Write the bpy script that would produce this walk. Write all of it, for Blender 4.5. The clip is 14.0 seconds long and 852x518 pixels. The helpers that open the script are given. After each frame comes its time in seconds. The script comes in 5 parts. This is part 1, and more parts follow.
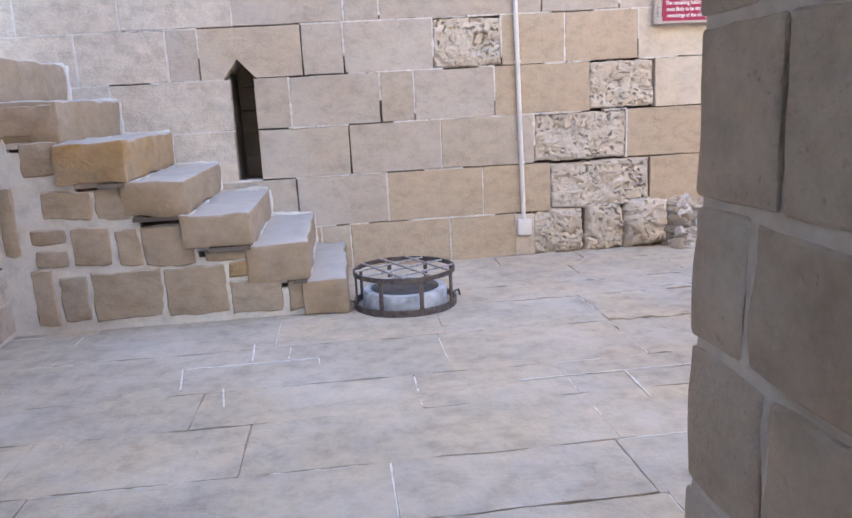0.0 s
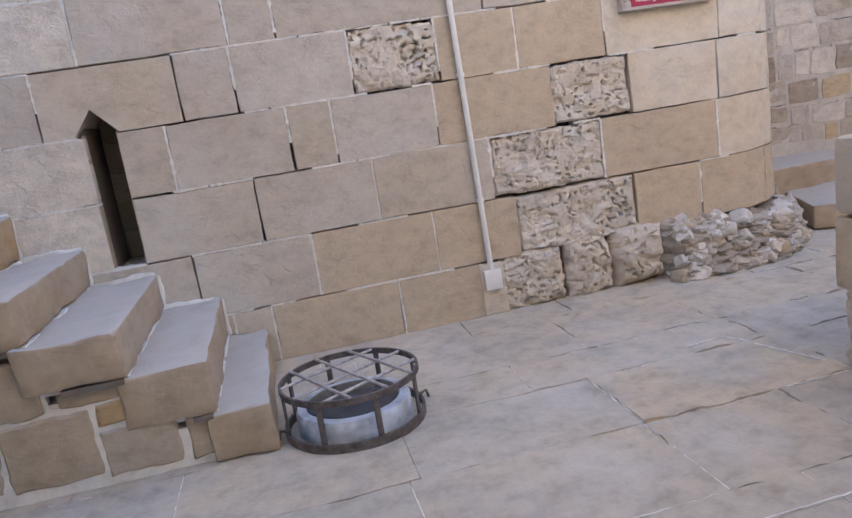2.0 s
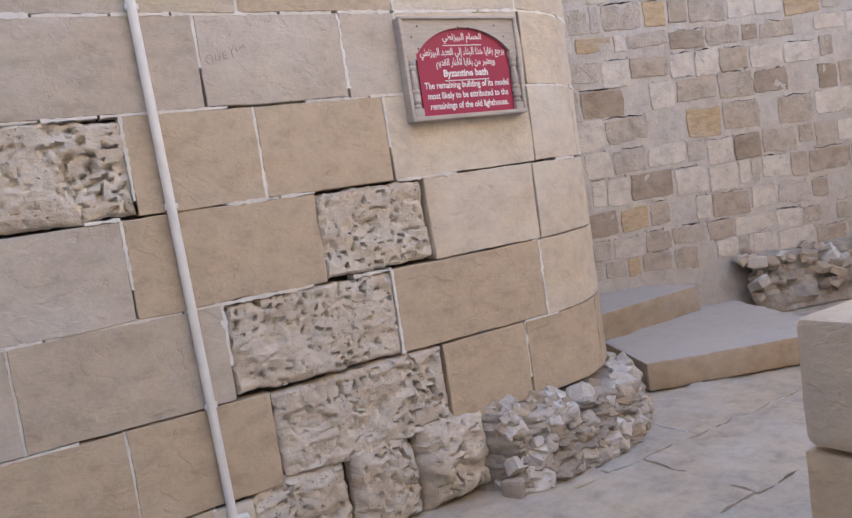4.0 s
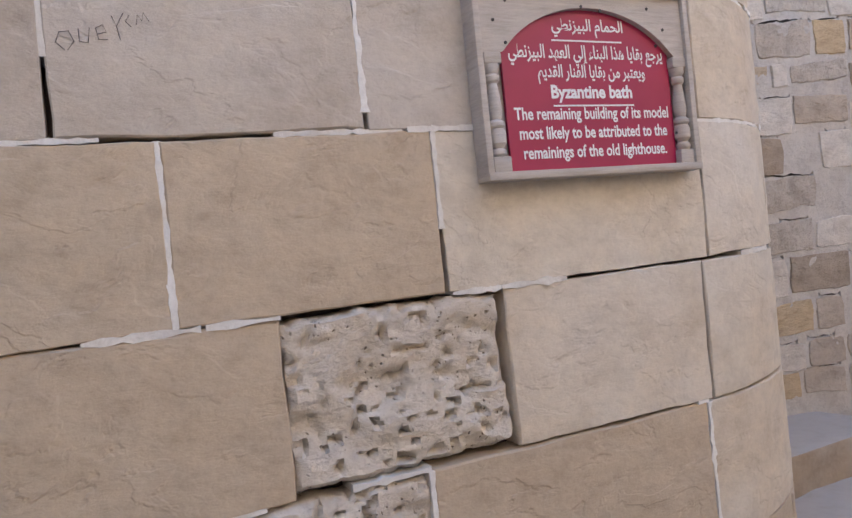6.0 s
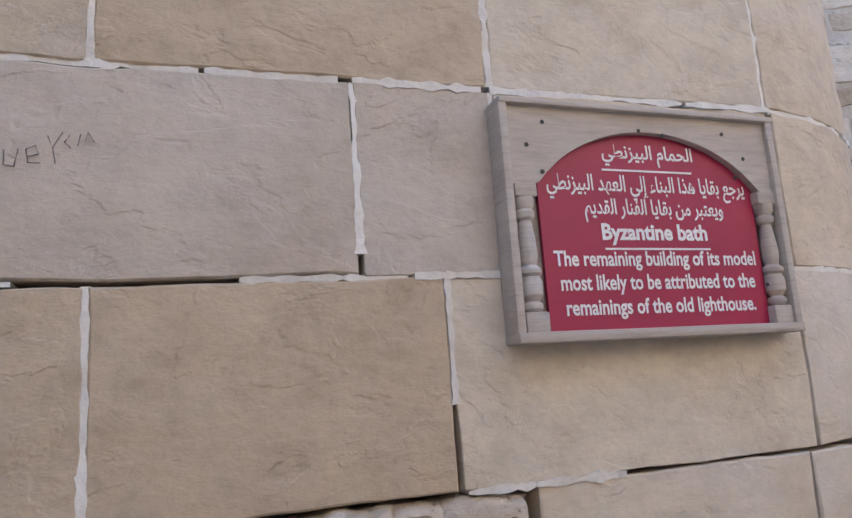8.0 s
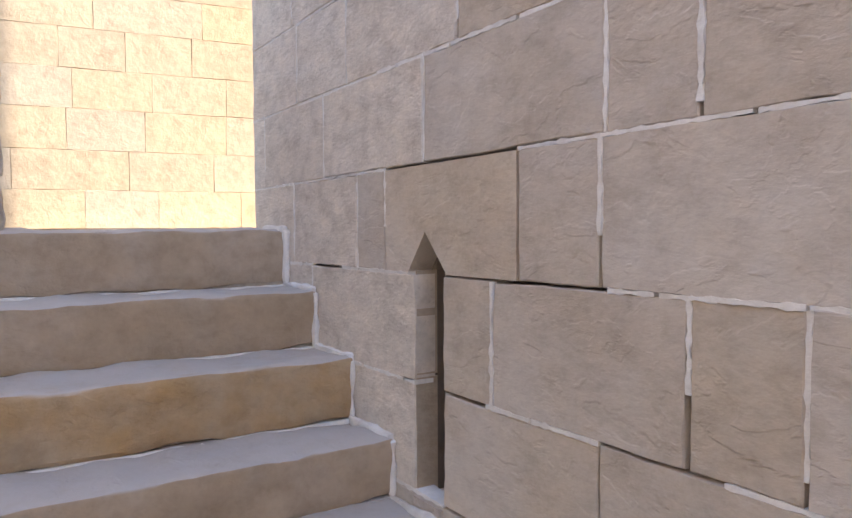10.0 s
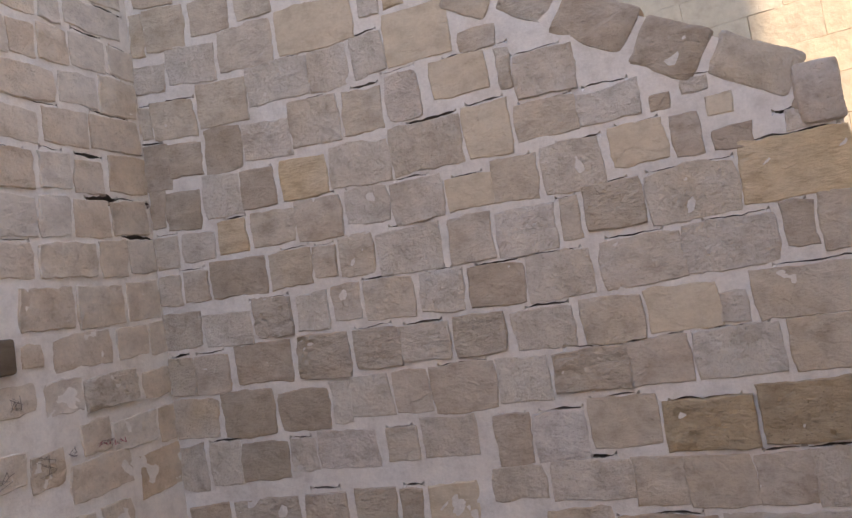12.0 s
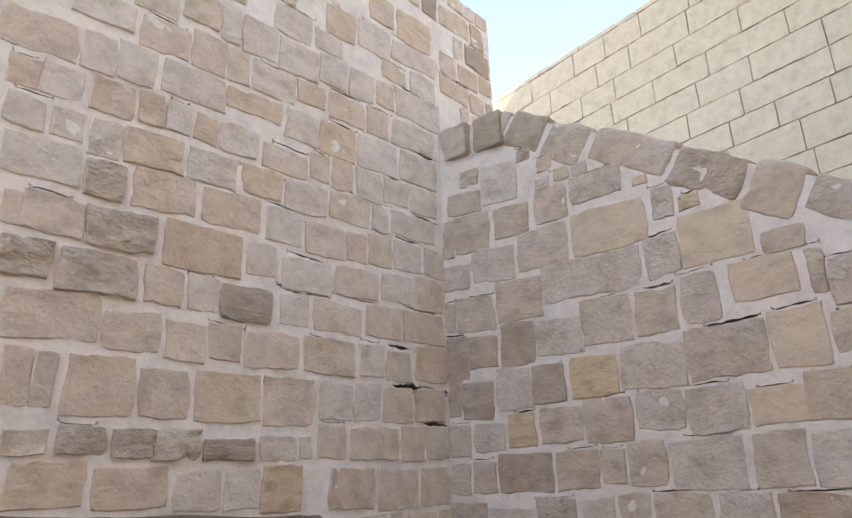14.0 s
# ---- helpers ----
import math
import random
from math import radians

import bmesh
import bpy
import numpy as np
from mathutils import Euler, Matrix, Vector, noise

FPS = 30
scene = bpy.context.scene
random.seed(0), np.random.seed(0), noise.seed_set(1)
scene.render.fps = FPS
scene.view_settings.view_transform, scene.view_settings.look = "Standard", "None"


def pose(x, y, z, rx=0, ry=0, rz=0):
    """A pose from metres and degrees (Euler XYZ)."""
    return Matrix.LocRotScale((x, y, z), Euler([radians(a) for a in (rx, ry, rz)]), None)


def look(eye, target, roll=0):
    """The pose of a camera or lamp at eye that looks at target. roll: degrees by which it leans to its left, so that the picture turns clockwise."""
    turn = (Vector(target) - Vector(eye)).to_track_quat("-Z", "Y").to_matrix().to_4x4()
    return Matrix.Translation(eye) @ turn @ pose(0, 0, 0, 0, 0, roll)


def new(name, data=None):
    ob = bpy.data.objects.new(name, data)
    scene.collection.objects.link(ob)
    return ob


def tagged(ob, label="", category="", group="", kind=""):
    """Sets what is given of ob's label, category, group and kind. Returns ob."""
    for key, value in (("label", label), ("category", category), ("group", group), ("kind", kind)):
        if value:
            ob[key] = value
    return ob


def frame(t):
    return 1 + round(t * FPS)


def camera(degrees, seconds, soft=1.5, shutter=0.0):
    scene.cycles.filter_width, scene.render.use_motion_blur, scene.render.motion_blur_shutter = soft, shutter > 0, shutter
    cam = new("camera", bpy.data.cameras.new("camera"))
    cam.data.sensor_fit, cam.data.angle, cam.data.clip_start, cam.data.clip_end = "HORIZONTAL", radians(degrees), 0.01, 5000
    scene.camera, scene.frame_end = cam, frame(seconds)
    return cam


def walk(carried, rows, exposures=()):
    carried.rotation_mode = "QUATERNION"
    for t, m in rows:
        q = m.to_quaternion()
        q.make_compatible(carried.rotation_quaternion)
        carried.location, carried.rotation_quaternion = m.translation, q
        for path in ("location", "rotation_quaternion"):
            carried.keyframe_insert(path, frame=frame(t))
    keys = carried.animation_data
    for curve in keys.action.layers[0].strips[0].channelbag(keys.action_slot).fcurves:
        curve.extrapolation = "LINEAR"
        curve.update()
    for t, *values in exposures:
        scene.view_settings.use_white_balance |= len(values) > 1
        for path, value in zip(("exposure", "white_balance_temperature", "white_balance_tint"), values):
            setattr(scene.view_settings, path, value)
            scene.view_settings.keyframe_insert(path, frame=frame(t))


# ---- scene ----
cam = camera(61.3, 14.0)
PATH = [
    (0, (0.767, 1.046, 1.346), (0.977, 2.988, 0.916), -2.8),
    (0.5, (0.869, 1.373, 1.472), (0.955, 3.32, 1.019), -3.4),
    (1, (0.817, 1.774, 1.409), (1.165, 3.689, 0.948), -3.0),
    (1.5, (0.93, 2.09, 1.437), (1.302, 4.007, 1.002), -4.9),
    (2, (0.932, 2.41, 1.458), (1.31, 4.331, 1.047), -8.8),
    (2.3, (1.003, 2.626, 1.48), (1.456, 4.546, 1.148), -10.0),
    (2.5, (1.045, 2.794, 1.509), (1.72, 4.656, 1.233), -9.4),
    (3, (1.249, 3.239, 1.595), (2.21, 4.976, 1.35), -8.3),
    (3.2, (1.328, 3.373, 1.486), (2.335, 5.095, 1.345), -8.6),
    (5.3, (2.223, 5.062, 1.627), (3.132, 6.833, 1.433), -6.5),
    (5.5, (2.318, 5.184, 1.661), (3.226, 6.957, 1.486), -4.8),
    (6, (2.5, 5.446, 1.713), (3.337, 7.262, 1.693), -5.8),
    (6.1, (2.514, 5.47, 1.721), (3.341, 7.29, 1.723), -5.6),
    (6.5, (2.638, 5.61, 1.8), (3.428, 7.44, 1.957), -3.4),
    (7, (2.744, 5.685, 1.825), (3.629, 7.448, 2.151), -3.9),
    (7.5, (2.764, 5.719, 1.811), (3.582, 7.507, 2.173), -2.7),
    (8, (2.771, 5.74, 1.787), (3.439, 7.589, 2.155), -3.9),
    (8.2, (2.712, 5.752, 1.779), (3.298, 7.633, 2.128), -3.5),
    (10.3, (2.125, 5.625, 1.742), (0.26, 6.332, 1.582), -1.95),
    (10.5, (2.1, 5.62, 1.735), (0.16, 6.096, 1.6), -1.9),
    (11, (1.8, 5.2, 1.9), (-0.18, 5.452, 1.797), -2.97),
    (11.5, (1.824, 5.16, 1.965), (-0.163, 4.931, 1.992), -9.6),
    (12, (1.966, 5.064, 1.925), (0.092, 4.388, 2.104), -8.9),
    (12.5, (1.88, 5.145, 1.927), (0.095, 4.269, 2.141), -5.4),
    (13, (1.86, 5.168, 1.957), (0.155, 4.176, 2.286), -3.7),
    (13.5, (1.909, 5.17, 2.058), (0.361, 4.013, 2.573), -3.4),
    (14, (1.984, 5.172, 2.056), (0.61, 3.901, 2.762), -1.6),
]
EXPOSURES = [(0.0, 3.10, 6050, 14), (0.6, 2.90, 6100, 13), (2.0, 2.60, 6200, 14), (3.0, 2.63, 6350, 13), (5.5, 2.34, 6350, 15), (6.5, 2.37, 6200, 13), (8.2, 2.17, 6100, 12), (10.3, 2.40, 6750, 18), (11.0, 2.40, 6900, 19), (11.5, 2.18, 7000, 20), (12.5, 2.40, 7200, 17), (13.4, 2.54, 7150, 14), (14.0, 2.46, 7150, 13)]
walk(cam, [(t, look(eye, aim, roll)) for t, eye, aim, roll in PATH], EXPOSURES)

# ---- light ----
SUN = Vector((0.40, 0.65, 0.65)).normalized()
world = bpy.data.worlds.new("world")
scene.world = world
world.use_nodes = True
sky = world.node_tree.nodes.new("ShaderNodeTexSky")
sky.sky_type = "NISHITA"
sky.sun_disc = False
sky.dust_density, sky.ozone_density = 0.7, 1.0
sky.sun_elevation = math.asin(SUN.z)
sky.sun_rotation = math.atan2(SUN.x, SUN.y)
world.node_tree.links.new(sky.outputs[0], world.node_tree.nodes["Background"].inputs[0])
world.node_tree.nodes["Background"].inputs[1].default_value = 0.15
sun_data = bpy.data.lights.new("sun", "SUN")
sun_data.energy, sun_data.angle, sun_data.color = 3.35, radians(0.53), (1.0, 0.89, 0.72)
sun_lamp = new("sun", sun_data)
sun_lamp.matrix_world = look(SUN * 40, (0, 0, 0))

rng = random.Random(7)


# ---- materials ----
def stone_mat(name, tones, stain=(0.42, 0.36, 0.30), stain_amount=0.35, grain=30.0, bump=0.25, pits=0.0, strata=1.0, rough=0.9, wash=0.0, depth=0.01, chips=0.0, top_light=None, world_space=False, mottle=1.0):
    """Stone whose tone varies from piece to piece, with stains, grain, optional pits and bedding lines."""
    m = bpy.data.materials.new(name)
    m.use_nodes = True
    nt = m.node_tree
    N, L = nt.nodes, nt.links
    bsdf = N["Principled BSDF"]
    tc, info = N.new("ShaderNodeTexCoord"), N.new("ShaderNodeObjectInfo")
    shift = N.new("ShaderNodeMath")
    shift.operation = "MULTIPLY"
    shift.inputs[1].default_value = 37.0
    L.new(info.outputs["Random"], shift.inputs[0])
    add = N.new("ShaderNodeVectorMath")
    add.operation = "ADD"
    if world_space:
        place = N.new("ShaderNodeNewGeometry")
        L.new(place.outputs["Position"], add.inputs[0])
    else:
        L.new(tc.outputs["Object"], add.inputs[0])
        L.new(shift.outputs[0], add.inputs[1])
    bed = N.new("ShaderNodeMapping")
    bed.inputs["Scale"].default_value = (1, 1, strata)
    L.new(add.outputs[0], bed.inputs[0])

    def noise_tex(scale, detail=6.0, roughness=0.6, vec=add):
        n = N.new("ShaderNodeTexNoise")
        n.inputs["Scale"].default_value, n.inputs["Detail"].default_value, n.inputs["Roughness"].default_value = scale, detail, roughness
        L.new(vec.outputs[0], n.inputs["Vector"])
        return n

    def ramp(stops):
        r = N.new("ShaderNodeValToRGB")
        while len(r.color_ramp.elements) < len(stops):
            r.color_ramp.elements.new(0.5)
        for e, (p, c) in zip(r.color_ramp.elements, stops):
            e.position, e.color = p, (*c, 1)
        return r

    def mix(kind, fac, a, b):
        x = N.new("ShaderNodeMix")
        x.data_type, x.blend_type = "RGBA", kind
        for sock, v in ((x.inputs[0], fac), (x.inputs[6], a), (x.inputs[7], b)):
            if isinstance(v, (int, float)):
                sock.default_value = v
            elif isinstance(v, tuple):
                sock.default_value = (*v, 1)
            else:
                L.new(v, sock)
        return x.outputs[2]

    tone = ramp([(i / max(1, len(tones) - 1), c) for i, c in enumerate(tones)])
    L.new(info.outputs["Random"], tone.inputs[0])
    big = noise_tex(2.3, 4.0, 0.55)
    spot = ramp([(0.42, (0, 0, 0)), (0.72, (1, 1, 1))])
    L.new(big.outputs["Fac"], spot.inputs[0])
    amount = N.new("ShaderNodeMath")
    amount.operation = "MULTIPLY"
    amount.inputs[1].default_value = stain_amount
    L.new(spot.outputs[0], amount.inputs[0])
    col = mix("MIX", amount.outputs[0], tone.outputs[0], stain)
    mid = noise_tex(9.0, 8.0, 0.65, bed)
    midr = ramp([(0.28, tuple(1 - mottle * k for k in (0.18, 0.20, 0.22))), (0.5, (1, 1, 1)), (0.75, tuple(1 + mottle * k for k in (0.13, 0.12, 0.10)))])
    L.new(mid.outputs["Fac"], midr.inputs[0])
    col = mix("MULTIPLY", 1.0, col, midr.outputs[0])
    fine = noise_tex(grain * 1.6, 4.0, 0.7)
    finer = ramp([(0.25, (0.92, 0.91, 0.90)), (0.55, (1, 1, 1)), (0.8, (1.04, 1.04, 1.04))])
    L.new(fine.outputs["Fac"], finer.inputs[0])
    col = mix("MULTIPLY", 1.0, col, finer.outputs[0])
    if wash:
        w = noise_tex(1.3, 5.0, 0.6)
        wr = ramp([(0.47, (0, 0, 0)), (0.75, (1, 1, 1))])
        L.new(w.outputs["Fac"], wr.inputs[0])
        k = N.new("ShaderNodeMath")
        k.operation = "MULTIPLY"
        k.inputs[1].default_value = wash
        L.new(wr.outputs[0], k.inputs[0])
        col = mix("MIX", k.outputs[0], col, (0.66, 0.62, 0.57))
    height = noise_tex(grain, 8.0, 0.62, bed).outputs["Fac"]
    if pits:
        v = N.new("ShaderNodeTexVoronoi")
        v.inputs["Scale"].default_value = 48.0
        wob = noise_tex(14.0, 3.0)
        vadd = N.new("ShaderNodeVectorMath")
        vadd.operation = "MULTIPLY_ADD"
        L.new(wob.outputs["Color"], vadd.inputs[0])
        vadd.inputs[1].default_value = (0.06, 0.06, 0.06)
        L.new(add.outputs[0], vadd.inputs[2])
        L.new(vadd.outputs[0], v.inputs["Vector"])
        # pit bottoms go near-black: the shade in the holes is put into the colour
        pr = ramp([(0.07, (0.22, 0.18, 0.14)), (0.22, (1, 1, 1))])
        L.new(v.outputs["Distance"], pr.inputs[0])
        gate = noise_tex(5.0, 2.0)
        gr = ramp([(0.42, (0, 0, 0)), (0.54, (pits, pits, pits))])
        L.new(gate.outputs["Fac"], gr.inputs[0])
        col = mix("MULTIPLY", gr.outputs[0], col, pr.outputs[0])
        hm = N.new("ShaderNodeMix")
        hm.data_type = "FLOAT"
        L.new(gr.outputs[0], hm.inputs[0])
        L.new(height, hm.inputs[2])
        pm = N.new("ShaderNodeMath")
        pm.operation = "MULTIPLY"
        L.new(height, pm.inputs[0])
        L.new(pr.outputs[0], pm.inputs[1])
        L.new(pm.outputs[0], hm.inputs[3])
        height = hm.outputs[0]
    # Up-facing surfaces take a paler tone: skylight on the treads put into the colour.
    if top_light:
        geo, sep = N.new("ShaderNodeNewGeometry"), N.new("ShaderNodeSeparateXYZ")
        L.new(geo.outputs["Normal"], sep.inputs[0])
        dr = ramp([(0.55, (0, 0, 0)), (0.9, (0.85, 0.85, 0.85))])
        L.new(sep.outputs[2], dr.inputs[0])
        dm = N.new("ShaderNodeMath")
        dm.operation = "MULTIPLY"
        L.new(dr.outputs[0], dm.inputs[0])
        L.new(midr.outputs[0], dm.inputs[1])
        col = mix("MIX", dm.outputs[0], col, top_light)
    b = N.new("ShaderNodeBump")
    b.inputs["Strength"].default_value, b.inputs["Distance"].default_value = bump, depth
    L.new(height, b.inputs["Height"])
    last = b
    if chips:
        c = noise_tex(3.4, 5.0, 0.55, bed)
        c.inputs["Distortion"].default_value = 0.4
        cr = ramp([(0.40, (0.35, 0.35, 0.35)), (0.43, (0.7, 0.7, 0.7)), (0.56, (0.75, 0.75, 0.75)), (0.58, (1, 1, 1))])
        L.new(c.outputs["Fac"], cr.inputs[0])
        last = N.new("ShaderNodeBump")
        last.inputs["Strength"].default_value, last.inputs["Distance"].default_value = chips, 0.006
        L.new(cr.outputs[0], last.inputs["Height"])
        L.new(b.outputs[0], last.inputs["Normal"])
    L.new(last.outputs[0], bsdf.inputs["Normal"])
    L.new(col, bsdf.inputs["Base Color"])
    bsdf.inputs["Roughness"].default_value = rough
    bsdf.inputs["Specular IOR Level"].default_value = 0.25
    return m


def plain_mat(name, colour, rough=0.5, metal=0.0, vary=0.15, scale=20.0, bump=0.1):
    """A simple surface with slight mottling and wear."""
    m = bpy.data.materials.new(name)
    m.use_nodes = True
    N, L = m.node_tree.nodes, m.node_tree.links
    bsdf = N["Principled BSDF"]
    tc = N.new("ShaderNodeTexCoord")
    n = N.new("ShaderNodeTexNoise")
    n.inputs["Scale"].default_value, n.inputs["Detail"].default_value = scale, 6
    L.new(tc.outputs["Object"], n.inputs["Vector"])
    r = N.new("ShaderNodeValToRGB")
    for e, p, k in zip(r.color_ramp.elements, (0.3, 0.7), (1 - vary, 1 + vary)):
        e.position, e.color = p, (*[min(1, c * k) for c in colour], 1)
    L.new(n.outputs["Fac"], r.inputs[0])
    L.new(r.outputs[0], bsdf.inputs["Base Color"])
    b = N.new("ShaderNodeBump")
    b.inputs["Strength"].default_value, b.inputs["Distance"].default_value = bump, 0.004
    L.new(n.outputs["Fac"], b.inputs["Height"])
    L.new(b.outputs[0], bsdf.inputs["Normal"])
    bsdf.inputs["Roughness"].default_value, bsdf.inputs["Metallic"].default_value = rough, metal
    return m


ASHLAR = stone_mat("ashlar_limestone", [(0.515, 0.44, 0.345), (0.535, 0.445, 0.335), (0.49, 0.43, 0.36), (0.54, 0.445, 0.315), (0.52, 0.445, 0.345), (0.50, 0.44, 0.37)],
                   stain=(0.45, 0.36, 0.275), stain_amount=0.6, grain=30, bump=0.48, strata=1.5, mottle=1.05, wash=0.4, chips=0.9)
AMBER = stone_mat("amber_limestone", [(0.53, 0.425, 0.305), (0.51, 0.41, 0.30), (0.54, 0.44, 0.32)], stain=(0.46, 0.365, 0.26), stain_amount=0.5, grain=30, bump=0.48, strata=1.5, mottle=1.05, chips=0.9)
PITTED = stone_mat("pitted_limestone", [(0.66, 0.58, 0.48), (0.62, 0.54, 0.44), (0.68, 0.61, 0.53)], stain=(0.54, 0.44, 0.34), stain_amount=0.4, grain=34, bump=0.9, pits=0.85, strata=1.4, depth=0.014)
RUBBLE = stone_mat("rubble_limestone", [(0.40, 0.295, 0.195), (0.53, 0.445, 0.355), (0.45, 0.34, 0.225), (0.57, 0.51, 0.45), (0.43, 0.33, 0.24), (0.53, 0.40, 0.25), (0.53, 0.46, 0.385), (0.45, 0.345, 0.24), (0.60, 0.54, 0.475), (0.41, 0.315, 0.23)],
                   stain=(0.585, 0.53, 0.47), stain_amount=0.6, grain=42, bump=1.0, strata=1.15, depth=0.016, wash=0.2, chips=1.0, pits=0.35, mottle=1.7)
# Cream stone, paled further: part of the south wall's light sits in its tone.
CREAM = stone_mat("cream_rubble_limestone", [(0.64, 0.52, 0.39), (0.65, 0.54, 0.415), (0.62, 0.49, 0.36), (0.66, 0.56, 0.445), (0.62, 0.48, 0.34), (0.58, 0.47, 0.355)],
                  stain=(0.69, 0.625, 0.54), stain_amount=0.4, grain=42, bump=0.8, strata=1.15, depth=0.013, wash=0.2, chips=0.9, pits=0.25, mottle=1.4)
# Paler than MORTAR likewise, the south wall's extra light put into the colour.
CREAM_MORTAR = stone_mat("cream_lime_mortar", [(0.80, 0.735, 0.655), (0.81, 0.745, 0.665)], stain=(0.72, 0.64, 0.545), stain_amount=0.5, grain=40, bump=0.5)
FADED = stone_mat("faded_grey_limestone", [(0.505, 0.43, 0.345), (0.465, 0.385, 0.30), (0.535, 0.465, 0.38), (0.445, 0.36, 0.27), (0.505, 0.42, 0.33), (0.485, 0.39, 0.285)],
                  stain=(0.57, 0.505, 0.43), stain_amount=0.6, grain=36, bump=1.0, depth=0.018, wash=0.35, chips=1.0, pits=0.3, mottle=1.5)
OCHRE = stone_mat("ochre_limestone", [(0.44, 0.30, 0.15), (0.47, 0.335, 0.18)], stain=(0.40, 0.30, 0.20), stain_amount=0.5, grain=26, bump=0.6, strata=2.5, depth=0.014, chips=0.8, top_light=(0.46, 0.42, 0.37))
ROUGH = stone_mat("rough_weathered_limestone", [(0.48, 0.395, 0.30), (0.42, 0.335, 0.25), (0.53, 0.455, 0.37)], stain=(0.41, 0.34, 0.275), stain_amount=0.5, grain=24, bump=1.0, strata=1.6, pits=0.4, depth=0.022, chips=0.7)
STEP_OCHRE = stone_mat("ochre_step_stone", [(0.43, 0.325, 0.215), (0.42, 0.315, 0.20)], stain=(0.40, 0.225, 0.07), stain_amount=1.0, grain=26, bump=0.5, strata=1.5, depth=0.014, chips=0.8, top_light=(0.47, 0.43, 0.385))
TAN = stone_mat("tan_rubble_stone", [(0.42, 0.335, 0.245), (0.46, 0.365, 0.26), (0.44, 0.365, 0.285), (0.40, 0.315, 0.225)], stain=(0.36, 0.285, 0.21), stain_amount=0.4, grain=28, bump=0.55, strata=1.7, depth=0.012, chips=0.5, top_light=(0.50, 0.455, 0.40))
EARTH = stone_mat("dark_rubble_bedding", [(0.33, 0.28, 0.225), (0.35, 0.295, 0.24)], stain=(0.55, 0.50, 0.44), stain_amount=0.7, grain=24, bump=1.0, depth=0.02, mottle=2.0)
GREY_MORTAR = stone_mat("grey_weathered_mortar", [(0.57, 0.51, 0.44), (0.59, 0.53, 0.46)], stain=(0.46, 0.39, 0.315), stain_amount=0.5, grain=30, bump=0.8, depth=0.015)
WORN = stone_mat("worn_step_stone", [(0.39, 0.295, 0.205), (0.375, 0.28, 0.185), (0.41, 0.315, 0.22)], stain=(0.48, 0.42, 0.35), stain_amount=0.4, grain=26, bump=0.35, strata=1.3, chips=0.6, top_light=(0.47, 0.43, 0.385))
FLOOR = stone_mat("floor_slab_stone", [(0.50, 0.405, 0.29), (0.46, 0.39, 0.305), (0.485, 0.395, 0.29), (0.44, 0.38, 0.305), (0.515, 0.415, 0.295), (0.47, 0.395, 0.30)], stain=(0.37, 0.325, 0.275), stain_amount=0.8, grain=18, bump=0.7, wash=0.45, chips=0.9, world_space=True, mottle=1.3)
MORTAR = stone_mat("lime_mortar", [(0.64, 0.575, 0.505), (0.65, 0.585, 0.515)], stain=(0.56, 0.485, 0.405), stain_amount=0.4, grain=40, bump=0.5)
WHITE_MORTAR = stone_mat("white_lime_mortar", [(0.77, 0.74, 0.69), (0.70, 0.66, 0.60)], stain=(0.55, 0.49, 0.42), stain_amount=0.35, grain=50, bump=0.4)
GREY_ASHLAR = stone_mat("grey_ashlar_limestone", [(0.505, 0.435, 0.355), (0.485, 0.41, 0.325), (0.52, 0.45, 0.37), (0.49, 0.41, 0.315), (0.53, 0.465, 0.39)],
                        stain=(0.43, 0.36, 0.29), stain_amount=0.5, grain=30, bump=0.48, strata=1.5, mottle=1.05, wash=0.45, chips=0.9)
PALE_ASHLAR = stone_mat("pale_ashlar_limestone", [(0.60, 0.52, 0.41), (0.63, 0.55, 0.44), (0.60, 0.50, 0.375)], stain=(0.56, 0.44, 0.31), stain_amount=0.5, grain=30, bump=0.48, strata=1.5, mottle=1.05, wash=0.5, chips=0.9)
BEIGE = stone_mat("beige_rubble_stone", [(0.46, 0.365, 0.265), (0.435, 0.345, 0.25), (0.485, 0.395, 0.30), (0.42, 0.33, 0.245), (0.465, 0.38, 0.29)], stain=(0.56, 0.50, 0.43), stain_amount=0.45, grain=36, bump=0.8, strata=1.4, depth=0.013, wash=0.2, chips=0.9, pits=0.25, mottle=1.5)
BROWN = stone_mat("brown_rubble_stone", [(0.37, 0.285, 0.205), (0.345, 0.27, 0.195), (0.395, 0.305, 0.22), (0.375, 0.30, 0.23)], stain=(0.49, 0.42, 0.35), stain_amount=0.35, grain=36, bump=0.8, strata=1.5, depth=0.013, chips=0.9, pits=0.3, mottle=1.5)
HONEY = stone_mat("honey_rubble_stone", [(0.53, 0.38, 0.215), (0.55, 0.41, 0.25), (0.50, 0.365, 0.22)], stain=(0.55, 0.47, 0.37), stain_amount=0.4, grain=34, bump=0.8, strata=2.4, depth=0.013, chips=0.8, mottle=1.5)
UMBER = stone_mat("umber_rubble_stone", [(0.42, 0.315, 0.195), (0.39, 0.295, 0.19)], stain=(0.33, 0.255, 0.17), stain_amount=0.5, grain=30, bump=1.0, strata=1.6, depth=0.016, chips=0.9, pits=0.5, mottle=1.8)
